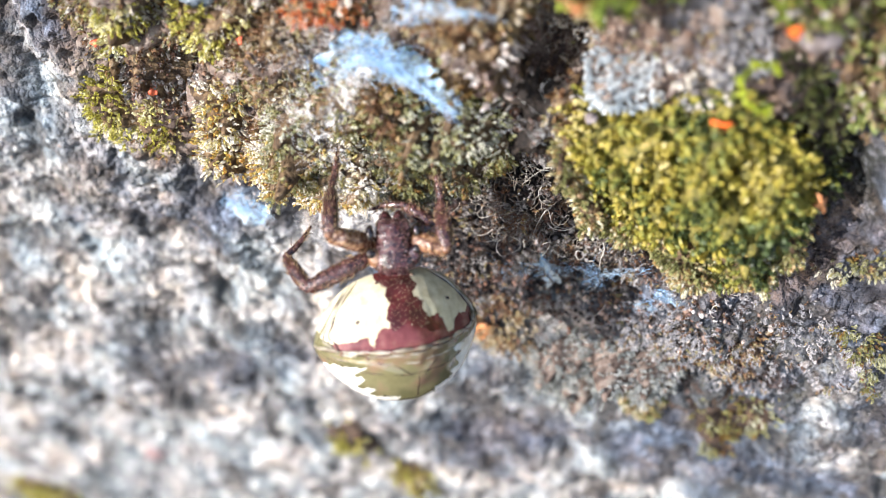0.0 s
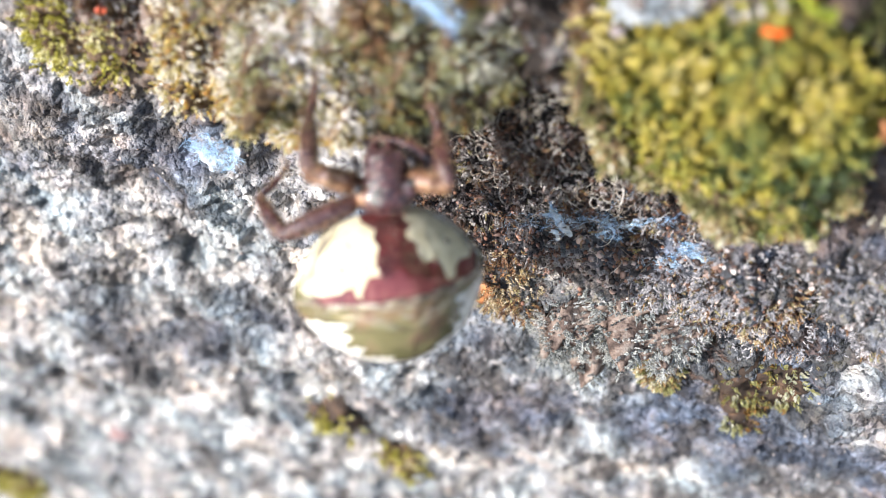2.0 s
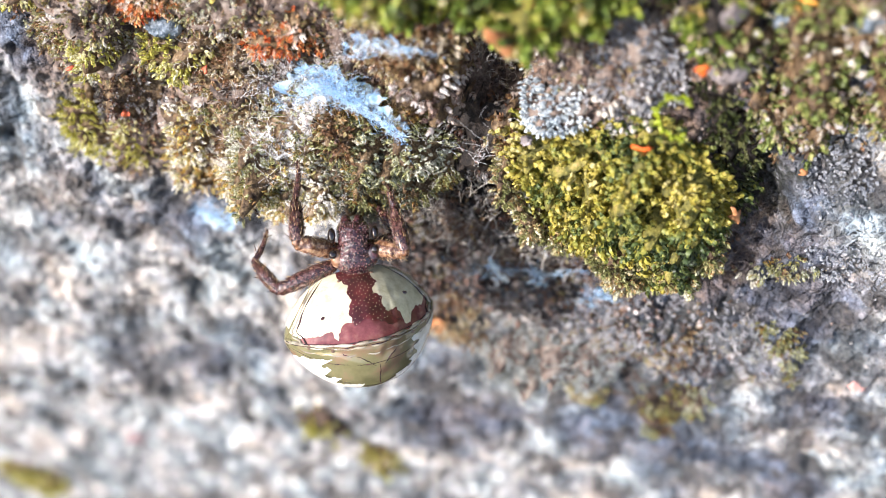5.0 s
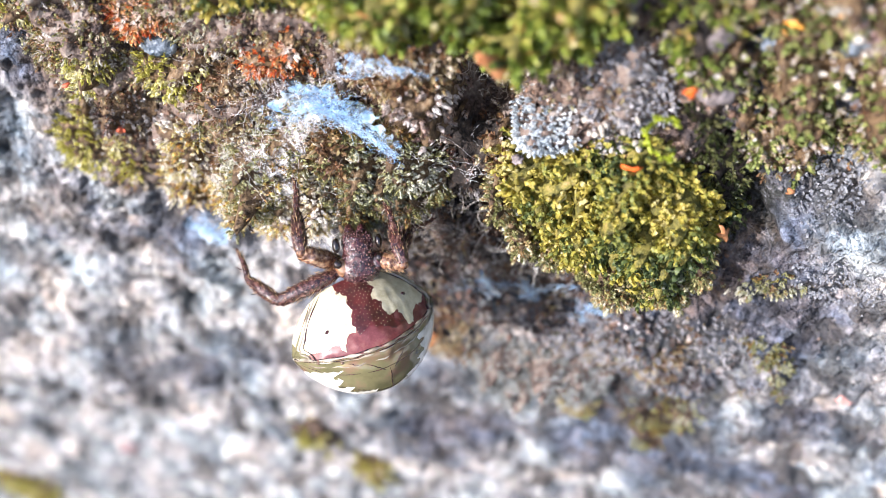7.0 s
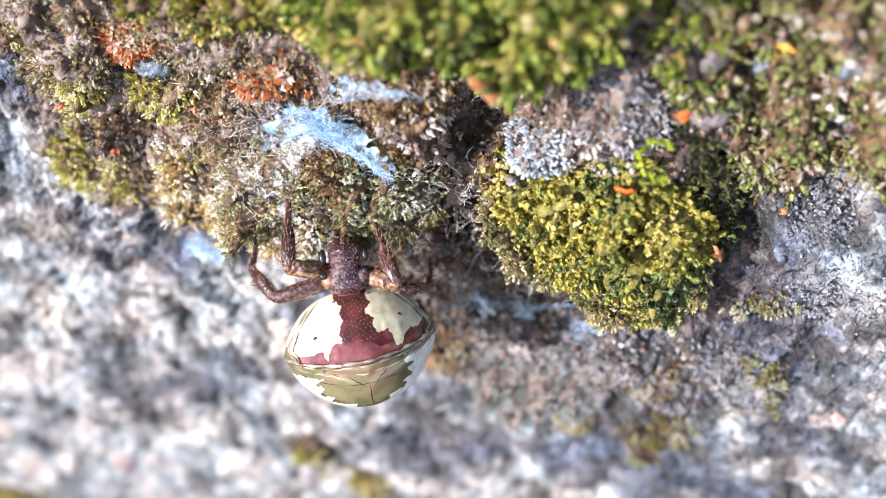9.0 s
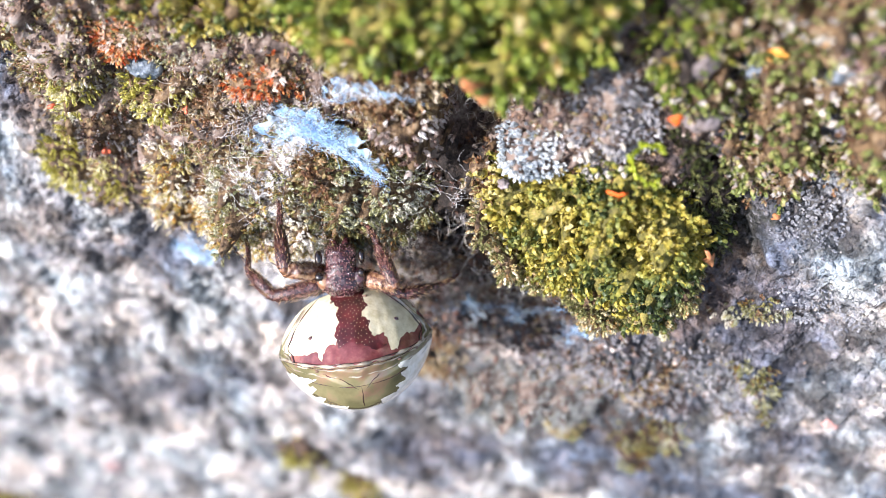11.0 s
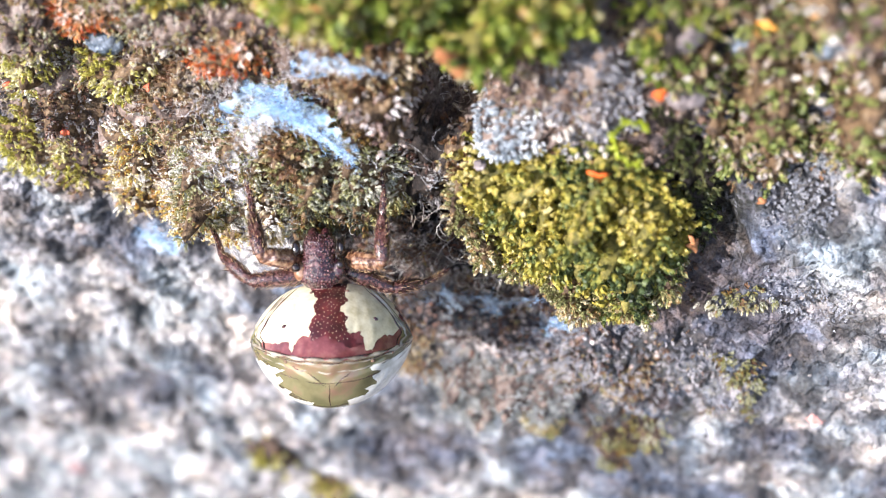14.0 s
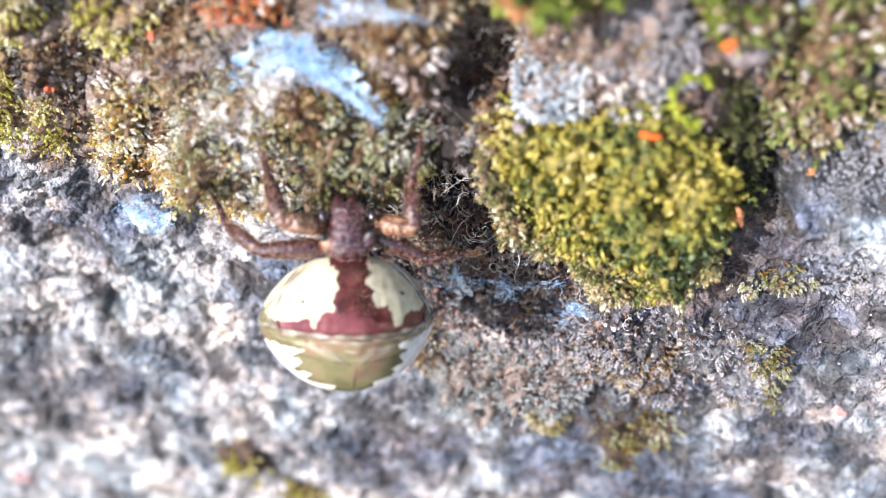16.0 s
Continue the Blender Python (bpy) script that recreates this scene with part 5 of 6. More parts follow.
chip("bark_flake", "tan bark flake lying against the rock", "bark", (1.2, -8.6, 0.9), (1.1, 1.5, 0.5), (15, -10, -25), FLAKE, 75)
chip("leaf_scrap", "brown dry leaf scrap in the upper moss", "leaf", (16.2, 25.9, 6.0), (0.7, 1.9, 0.4), (25, 10, 10), FLAKE, 76)
chip("leaf_scrap", "long brown leaf scrap on the upper moss", "leaf", (10.8, 29.6, 6.2), (1.5, 0.5, 0.4), (15, 0, -20), FLAKE, 77)
chip("leaf_scrap", "orange dry leaf scrap on rough rock", "leaf", (26.6, 20.6, 3.4), (0.45, 0.4, 0.2), (10, 10, 0), ORANGE, 78)


def pebble(label, at, size, mat, seed):
    rng = np.random.RandomState(seed)
    tv, tf = ball(13, 20)
    d = 1 + 0.2 * np.sin(tv @ rng.normal(0, 2.4, 3) + 1) + 0.12 * np.sin(tv @ rng.normal(0, 4.5, 3)) + 0.2 * perlin(tv[:, 0] * 2.4 + seed, tv[:, 1] * 2.4 + tv[:, 2]) + 0.14 * perlin(tv[:, 0] * 5 + seed, tv[:, 1] * 5 - tv[:, 2] * 2)
    return single("pebble", from_rock(tv * d[:, None] * size + np.asarray(at)), tf, mat, label, "pebble")


grit = np.random.RandomState(17)
for _ in range(14):
    u, v = grit.uniform((19.6, 15.2), (23.4, 18.4))
    pebble("pinkish white elongated grain on the lichen crust", (u, v, 2.6 + 0.1 * (v - 15)), (0.16, 0.3, 0.15) if grit.rand() < 0.6 else (0.2, 0.2, 0.16), PALE_STONE, int(grit.randint(200, 400)))
for u, v, h, size in ((34.7, 17.0, -0.6, 0.3), (35.2, 16.0, -0.6, 0.32), (36.8, 16.9, -0.6, 0.3), (32.8, 20.2, -0.8, 0.28), (-13.0, 15.9, 1.6, 0.35), (-9.6, 22.0, 1.4, 0.35), (-4.6, 24.4, 1.6, 0.3)):
    pebble("small whitish grit grain lodged in the moss", (u, v, h), (size, size * 0.8, size * 0.7), PALE_STONE, int(u * 10) % 97 + 100)
pebble("pinkish stone chip in the upper moss", (37.3, 21.2, -0.6), (1.3, 1.6, 0.9), PINK_GREY, 86)
pebble("bluish grey stone chip in the upper moss", (30.8, 20.1, -1.4), (0.8, 0.7, 0.6), BLUE_STONE, 87)
pebble("small bluish grey stone chip in the upper moss", (33.7, 21.1, -0.8), (0.55, 0.65, 0.5), BLUE_STONE, 88)
pebble("bluish grey stone chip beside the dark strip", (32.8, 12.9, -1.0), (0.6, 0.55, 0.5), BLUE_STONE, 89)
pebble("large bluish grey stone in the upper moss", (35.6, 19.6, -1.0), (0.8, 0.6, 0.6), BLUE_STONE, 90)
pebble("bluish grey stone chip among golden moss", (-9.1, 24.9, 1.0), (1.1, 0.8, 0.7), BLUE_STONE, 92)
for u, v, h, size in ((-15.2, 18.7, 2.2, 0.45), (-6.3, 22.3, 2.4, 0.35), (-18.1, 22.6, 1.5, 0.4)):
    chip("leaf_scrap", "rusty red dry leaf scrap lodged in the moss", "leaf", (u, v, h), (size, size * 0.6, 0.25), (20, 15, u * 20), RED_SCRAP, int(v * 10))
chip("leaf_scrap", "amber dry leaf scrap between bluish stone chips", "leaf", (32.3, 21.8, -0.4), (0.6, 0.7, 0.3), (15, 10, -40), AMBER_SCRAP, 79)
chip("leaf_scrap", "small amber dry leaf scrap in the upper moss", "leaf", (34.9, 22.7, -0.3), (0.45, 0.4, 0.3), (25, 0, 60), AMBER_SCRAP, 80)
pebble("rounded pink mineral pebble set in the rock", (35.3, -15.3, 0.6), (1.0, 0.9, 0.8), PINK, 81)
pebble("pinkish mineral pebble set in the rock", (-47, -36, 0.0), (1.4, 1.1, 0.8), PINK_GREY, 82)
pebble("grey rounded pebble in the upper moss", (28.2, 22.4, 1.0), (0.8, 1.0, 0.7), STONE, 83)
pebble("greyish pink pebble above the cushion", (27.6, 18.0, 0.6), (1.0, 0.9, 0.7), STONE, 84)
pebble("cream pebble at the cushion's edge", (14.8, 15.0, 3.0), (0.36, 0.36, 0.3), STONE, 85)


def sprig():
    """A curled bright green moss sprig."""
    rng = np.random.RandomState(91)
    a = np.linspace(0.4, 4.6, 22)
    c = np.stack((24.6 + 1.2 * np.cos(a) + 0.1 * a, 17.2 + 1.5 * np.sin(a), 3.4 + 0.15 * a), 1)
    stem = tube(c, 0.09, 5)
    g = np.gradient(c, axis=0) + rng.normal(0, 0.15, c.shape)
    tv, tf = shoot(rng, 6, 0.55, 0.2, 0.3)
    v, f = repeat(tv, tf, frames_along(g, rng), c)
    v2, f2 = merged([stem, (v, f)])
    return single("moss_sprig", from_rock(v2), f2, SPRIG, "curled bright green moss sprig above the cushion", "moss")


sprig()


# ---- the spider ----
# Its own frame, in mm: x to the right, z towards the head, y into the rock; the origin is the waist.
def cuticle(name, stops, scale, rough, coat, relief, spots=0.0):
    m, nt, b = material(name, rough, 0.5)
    nt.links.new(ramp(nt, noise_of(nt, scale, 4, 0.6), stops), b.inputs["Base Color"])
    b.inputs["Coat Weight"].default_value = coat
    b.inputs["Coat Roughness"].default_value = 0.05
    bump(nt, b, noise_of(nt, scale * 2.5, 3, 0.6), 0.5, relief)
    return m


CREAM = cuticle("cream_cuticle", [(0.35, (0.50, 0.45, 0.28)), (0.5, (0.64, 0.59, 0.40)), (0.65, (0.72, 0.68, 0.50))], 1400, 0.28, 0.6, 0.00004)
WHITE = cuticle("white_cuticle", [(0.35, (0.62, 0.62, 0.54)), (0.5, (0.76, 0.76, 0.70)), (0.65, (0.84, 0.84, 0.8))], 1400, 0.2, 0.8, 0.00004)
MAROON = cuticle("maroon_cuticle", [(0.35, (0.03, 0.005, 0.006)), (0.5, (0.07, 0.01, 0.012)), (0.65, (0.14, 0.022, 0.024))], 900, 0.3, 0.4, 0.00003)
PINKISH = cuticle("pinkish_cuticle", [(0.35, (0.10, 0.025, 0.027)), (0.5, (0.17, 0.05, 0.05)), (0.65, (0.26, 0.11, 0.095))], 700, 0.25, 0.6, 0.00003)
OLIVE = cuticle("olive_cuticle", [(0.35, (0.10, 0.098, 0.045)), (0.5, (0.16, 0.148, 0.075)), (0.65, (0.24, 0.13, 0.095))], 300, 0.08, 1.0, 0.00005)
SHIELD = cuticle("dark_carapace", [(0.35, (0.012, 0.003, 0.005)), (0.5, (0.04, 0.011, 0.014)), (0.65, (0.10, 0.036, 0.036))], 2600, 0.16, 1.0, 0.0002)
LEG = cuticle("brown_leg", [(0.38, (0.018, 0.006, 0.006)), (0.52, (0.065, 0.022, 0.019)), (0.68, (0.20, 0.105, 0.085))], 3600, 0.2, 1.0, 0.00014)
AMBER = cuticle("amber_leg", [(0.40, (0.07, 0.026, 0.014)), (0.52, (0.20, 0.092, 0.045)), (0.66, (0.42, 0.27, 0.16))], 3200, 0.2, 1.0, 0.00014)
EYE_BLACK = cuticle("black_eye", [(0.3, (0.004, 0.003, 0.003)), (0.7, (0.02, 0.012, 0.01))], 900, 0.12, 0.8, 0.00001)
BEAD = cuticle("pale_bead", [(0.3, (0.09, 0.05, 0.035)), (0.7, (0.24, 0.16, 0.11))], 900, 0.15, 0.8, 0.00001)
GLASSY = cuticle("glassy_rim", [(0.35, (0.18, 0.15, 0.11)), (0.5, (0.34, 0.31, 0.24)), (0.65, (0.56, 0.53, 0.46))], 500, 0.06, 1.0, 0.00005)
GRANULE = cuticle("shiny_granule", [(0.3, (0.05, 0.018, 0.02)), (0.7, (0.20, 0.105, 0.095))], 900, 0.12, 1.0, 0.00001)
HAIR = cuticle("golden_hair", [(0.3, (0.30, 0.18, 0.07)), (0.7, (0.58, 0.42, 0.22))], 900, 0.4, 0.0, 0.00001)
AMBER_LOBE = cuticle("amber_lobe", [(0.35, (0.12, 0.05, 0.025)), (0.5, (0.24, 0.12, 0.065)), (0.65, (0.44, 0.30, 0.20))], 600, 0.1, 1.0, 0.00002)

spider = thing("spider", (0, 0, 0), "broad glossy spider with cream patches, hanging from the moss", "spider")


def body_part(name, v, f, mat, parent, label="", smooth=True):
    """A part of the spider from arrays in its own frame, mm."""
    ob = new(name, mesh_of(name, np.asarray(v) * MM, f, mat, smooth))
    ob.parent = parent
    return tagged(ob, label)


# middle section of the abdomen, (y, z), from the waist over the back, the rim and the end to the belly
PROFILE = np.array([(0.2, 0.0), (-1.3, -1.1), (-2.3, -2.6), (-3.0, -4.2), (-3.25, -4.75), (-3.0, -5.2), (-2.55, -6.2), (-1.6, -7.4), (-0.2, -8.0), (1.5, -7.3), (2.7, -5.4), (2.9, -3.4), (2.2, -1.6), (1.1, -0.4)])
HALF = 5.6


def closed_curve(p, n):
    """n points of a smooth closed curve through p."""
    k = len(p)
    t = np.linspace(0, k, n, endpoint=False)
    i = t.astype(int)
    s = (t - i)[:, None]
    a, b, c, d = (p[(i + o) % k] for o in (-1, 0, 1, 2))
    return 0.5 * (2 * b + (c - a) * s + (2 * a - 5 * b + 4 * c - d) * s ** 2 + (3 * b - a - 3 * c + d) * s ** 3)


def abdomen_grid(nx=221, n=252):
    """The abdomen's surface: rows over x, columns round each section."""
    prof = closed_curve(PROFILE, n)
    q = np.sin(np.linspace(-1, 1, nx) * math.pi / 2)
    a = np.abs(q)
    top = np.clip(1 - a ** 2.6, 0, 1) ** 0.8
    low = np.clip(1 - a ** 2.2, 0, 1) ** 0.66
    deep = np.clip(1 - a ** 2.0, 0, 1) ** 0.62
    y0, z0 = -0.2, -4.1
    zr = prof[:, 1] - z0
    yr = prof[:, 0] - y0
    z = z0 + 0.25 * a[:, None] ** 2 + np.where(zr > 0, top[:, None] * zr, 1.1 * low[:, None] * zr)
    y = y0 + 1.7 * a[:, None] ** 1.5 + deep[:, None] * yr
    x = np.repeat((q * HALF)[:, None], n, 1)
    # folds under the rim and a bead along it
    k = np.arange(n) / n * len(PROFILE)
    rim = np.exp(-((k - 4.0) / 0.22) ** 2)
    rear = np.clip((k - 4.3) / 0.6, 0, 1) * np.clip((8.6 - k) / 1.2, 0, 1)
    fold = 0.05 * np.sin(k[None] * 5.2 + 1.2 * np.abs(x) + 0.7 * np.sin(x * 1.9)) * rear[None] + 0.2 * rim[None] * (0.7 + 0.3 * np.sin(x * 6))
    fold = fold + 0.05 * perlin(x * 1.6 + 5, k[None] * 1.3 + 0 * x) * np.clip(6 - k, 0, 1)[None]
    y = y - fold * deep[:, None]
    z = z - 0.4 * fold * deep[:, None] * rear[None]
    return np.stack((x, y, z), -1), k


def grid_faces(nx, n):
    idx = np.arange(nx * n).reshape(nx, n)
    nxt = np.roll(idx, -1, 1)
    return np.stack((idx[:-1], nxt[:-1], nxt[1:], idx[1:]), -1).reshape(-1, 4)


# markings, outlines in (x, z) as seen from behind the spider's back
CREAM_R = [(1.05, -0.1), (1.8, 0.1), (2.1, -0.15), (2.45, -0.05), (2.6, -0.55), (2.85, -0.35), (3.9, -1.1), (4.6, -2.2), (4.75, -3.0), (4.15, -3.55), (3.6, -3.4), (3.05, -3.75), (2.75, -4.4), (2.3, -4.2), (2.15, -3.5), (1.9, -3.05), (1.25, -3.2), (1.0, -2.6), (1.25, -2.15), (0.7, -1.8), (0.8, -1.35), (1.2, -1.25), (1.0, -0.6)]
CREAM_L = [(-1.2, 0.1), (-2.0, 0.2), (-3.9, -0.9), (-5.0, -1.9), (-5.3, -2.8), (-5.0, -3.6), (-4.1, -3.9), (-2.8, -3.7), (-2.5, -4.45), (-2.25, -3.75), (-1.9, -3.35), (-1.35, -3.4), (-1.3, -2.4), (-0.9, -1.9), (-1.15, -1.5), (-0.85, -1.0), (-1.3, -0.4)]
STRIPE = [(-1.3, 0.3), (1.3, 0.3), (1.35, -1.0), (1.1, -2.6), (1.6, -3.5), (2.1, -4.0), (1.2, -4.1), (0.5, -3.6), (-0.4, -3.3), (-1.2, -3.6), (-1.4, -2.4), (-1.1, -1.2)]
WHITE_L = [(-6.4, -4.4), (-5.2, -5.0), (-4.2, -5.4), (-3.0, -5.6), (-3.9, -6.0), (-3.1, -6.3), (-3.7, -6.8), (-2.6, -7.1), (-3.0, -7.5), (-1.2, -7.9), (-1.6, -8.6), (-3.4, -9.0), (-5, -8.2), (-6.8, -6.5)]
WHITE_R = [(-0.86 * x, z + 0.15) for x, z in WHITE_L]


def abdomen():
    g, k = abdomen_grid()
    nx, n = g.shape[:2]
    v, f = g.reshape(-1, 3), grid_faces(nx, n)
    ob = body_part("abdomen", v, f, PINKISH, spider, "pinkish red back and olive rear, glossy")
    ob.data.materials.append(OLIVE)
    kf = np.tile(k, nx)[f].mean(1)
    mid = v[f].mean(1)
    edge = 4.15 + 0.5 * perlin(mid[:, 0] * 0.9, mid[:, 0] * 0 + 3)
    ob.data.polygons.foreach_set("material_index", (((kf > edge) & (kf < 13.6)) | (np.abs(mid[:, 0]) > 4.4 + 0.25 * (mid[:, 2] + 5))).astype(np.int32))
    a, b, c, d = v[f[:, 0]], v[f[:, 1]], v[f[:, 2]], v[f[:, 3]]
    nrm = np.cross(c - a, d - b)
    front = (kf < 8.4) | (kf > 13.9)
    vn = np.zeros_like(v)
    for j in range(4):
        np.add.at(vn, f[:, j], nrm)
    vn /= np.linalg.norm(vn, axis=1, keepdims=True) + 1e-9
    centre = np.array((0, 0, -4))
    if ((v - centre) * vn).sum(1).mean() < 0:
        vn = -vn
    wob = 0.13 * perlin(v[:, 0] * 3.1, v[:, 2] * 3.1 + 9) + 0.07 * perlin(v[:, 0] * 7, v[:, 2] * 7)
    near = [(di, dj) for di in (-1, 0, 1) for dj in (-1, 0, 1) if di or dj]
    for name, poly, mat, lift, label, rear in (
            ("dark_stripe", STRIPE, MAROON, 0.012, "dark maroon stripe with pale dots", False),
            ("cream_patch", CREAM_R, CREAM, 0.028, "ragged cream patch", False), ("cream_patch", CREAM_L, CREAM, 0.028, "ragged cream patch", False),
            ("white_patch", WHITE_L, WHITE, 0.02, "ragged white side patch", True), ("white_patch", WHITE_R, WHITE, 0.02, "ragged white side patch", True)):
        # the rim of a patch is drawn in along the mesh to where its outline crosses
        sd = edge_distance(poly, v[:, 0] + wob, v[:, 2] + wob).reshape(nx, n)
        best, toward = np.full((nx, n), -1.0), g.copy()
        for di, dj in near:
            other, at = np.roll(sd, (-di, -dj), (0, 1)), np.roll(g, (-di, -dj), (0, 1))
            k_in = (other > best) & (other > 0)
            best = np.where(k_in, other, best)
            toward = np.where(k_in[..., None], at, toward)
        share = np.where((sd < 0) & (best > 0), -sd / (best - sd + 1e-9), 0)
        drawn = (g + (toward - g) * share[..., None]).reshape(-1, 3)
        pick = (sd.ravel()[f] > 0).any(1) & front & ((kf > 4.5) if rear else (kf < 4.4) | (kf > 13.9))
        ff = f[pick]
        used = np.unique(ff)
        index = np.full(len(v), -1)
        index[used] = np.arange(len(used))
        body_part(name, (drawn + vn * lift)[used], index[ff], mat, ob, label)
    # pale dots on the stripe
    rng = np.random.RandomState(5)
    cand = rng.permutation(len(f))
    spots = []
    for i in cand:
        p = mid[i]
        if front[i] and kf[i] < 4 and -3.7 < p[2] < -0.1 and abs(p[0]) < 1.25 and inside(STRIPE, p[0], p[2]) and not inside(CREAM_R, p[0], p[2]) and not inside(CREAM_L, p[0], p[2]):
            if all(np.linalg.norm(p - q) > 0.24 for q in spots):
                spots.append(p)
    tv, tf = ball(2, 6)
    sv, sf = repeat(tv * (1, 0.7, 1) * 0.032, tf, np.repeat(np.eye(3)[None], len(spots), 0), np.array(spots) + (0, -0.02, 0))
    tagged(body_part("pale_dots", sv, sf, CREAM, ob, "rows of raised pale dots"), kind="stuff")
    # dark seams along the rim and across the rear
    for kk, lift, rad, name in ((3.82, 0.05, 0.045, "rim_seam"), (4.5, 0.03, 0.035, "rim_seam"), (6.0, 0.02, 0.025, "rear_seam")):
        col = int(kk / len(PROFILE) * n)
        line = (g[:, col] + vn.reshape(nx, n, 3)[:, col] * (lift - rad))[12:-12:3]
        line[:, 2] += 0.03 * np.sin(line[:, 0] * 2.3 + kk)
        body_part(name, *tube(line, rad * (0.6 + 0.6 * np.abs(np.sin(line[:, 0] * 1.7 + kk))), 6), SHIELD, ob, "dark seam")
    # glassy rolls along the rim and round the shoulders
    vng = vn.reshape(nx, n, 3)
    for kk, rad, sway in ((4.08, 0.13, 0.02), (4.75, 0.08, 0.04), (5.4, 0.06, 0.05)):
        col = int(kk / len(PROFILE) * n)
        line = (g[:, col] - vng[:, col] * rad * 0.45)[8:-8:2]
        line[:, 2] += sway * np.sin(line[:, 0] * 3.1 + kk) + 0.6 * sway * np.sin(line[:, 0] * 7.3)
        body_part("rim_roll", *tube(line, rad * (0.8 + 0.35 * np.sin(line[:, 0] * 4.7 + kk * 3)), 8), GLASSY, ob, "glassy olive roll")
    # from the front edge a dark seam, and a glassy fold outside it, curve round each shoulder to the rim
    for side in (-1, 1):
        for name, out, rad, mat, label in (("shoulder_seam", 0.0, 0.08, SHIELD, "dark brown seam"), ("shoulder_fold", 0.36, 0.13, GLASSY, "glassy brownish fold"), ("shoulder_fold", 0.78, 0.09, OLIVE, "glassy olive fold")):
            line = []
            for j in range(int(0.15 / len(PROFILE) * n), int(4.0 / len(PROFILE) * n), 2):
                z = g[nx // 2, j, 2]
                x = side * (np.interp(-z, (0.0, 0.7, 1.5, 2.3, 3.2, 4.2), (2.2, 3.5, 4.25, 4.65, 4.75, 4.4)) + out + 0.06 * math.sin(4 * z + out * 9))
                if abs(x) < abs(g[:, j, 0]).max() - 0.06:
                    ix = int(np.argmin(np.abs(g[:, j, 0] - x)))
                    line.append(g[ix, j] + vng[ix, j] * 0.03)
            if len(line) > 6:
                line = np.array(line)
                line[1:-1] = (line[:-2] + line[1:-1] + line[2:]) / 3
                body_part(name, *tube(line, rad * (0.75 + 0.3 * np.sin(line[:, 2] * 4.1 + out)) * np.sin(np.linspace(0.35, 2.8, len(line))) ** 0.4, 8), mat, ob, label)
    # thin dark marks on the rear
    for a, b in (((-1.5, 5.5), (-0.3, 6.2)), ((1.3, 5.5), (0.2, 6.2)), ((-0.1, 6.1), (-0.05, 7.6)), ((-2.6, 5.2), (-1.9, 5.5))):
        pts = []
        for s in np.linspace(0, 1, 9):
            x, kk = a[0] + (b[0] - a[0]) * s, a[1] + (b[1] - a[1]) * s
            ix, col = int(np.argmin(np.abs(g[:, 0, 0] - x))), int(kk / len(PROFILE) * n)
            pts.append(g[ix, col] + (0.03 * math.sin(9 * s), 0, 0))
        body_part("rear_mark", *tube(np.array(pts), 0.035 * np.sin(np.linspace(0.3, 2.9, 9)), 5), SHIELD, ob, "thin dark mark")
    # the dark pits in the middle of the cream patches
    for x, z in ((3.0, -2.4), (-3.0, -2.75)):
        i = np.argmin(np.hypot(mid[:, 0] - x, mid[:, 2] - z) + 50 * ~front)
        body_part("pit", tv * (0.25, 0.06, 0.15) + mid[i] + (0, -0.03, 0), tf, SHIELD, ob, "small dark pit")
    # wart row under the rim
    for x, kk in ((-4.3, 4.7), (-2.9, 5.0), (4.1, 4.7), (2.8, 5.0), (1.15, 0.55), (-1.2, 0.6), (4.5, 3.75)):
        i = np.argmin(np.abs(mid[:, 0] - x) + np.abs(kf - kk))
        body_part("wart", ball(4, 8)[0] * (0.17, 0.12, 0.13) + mid[i], ball(4, 8)[1], BEAD, ob, "pale shiny wart")
    return ob


ABDOMEN = abdomen()


def blob(sections, n=28):
    """A lofted body: rows of (z, half width, depth front, depth back, x, y)."""
    v = []
    for z, w, df, db, x, y in sections:
        for j in range(n):
            a = 2 * math.pi * j / n
            s = math.sin(a)
            v.append((x + w * math.cos(a), y + (db if s > 0 else df) * s, z))
    k = len(sections)
    idx = np.arange(k * n).reshape(k, n)
    nxt = np.roll(idx, -1, 1)
    f = np.stack((idx[:-1], nxt[:-1], nxt[1:], idx[1:]), -1).reshape(-1, 4)
    return np.array(v, float), f


def smooth_sections(rows, n=26):
    r = np.asarray(rows, float)
    t = np.linspace(0, len(r) - 1, n)
    return np.stack([np.interp(t, np.arange(len(r)), r[:, i]) for i in range(r.shape[1])], 1)


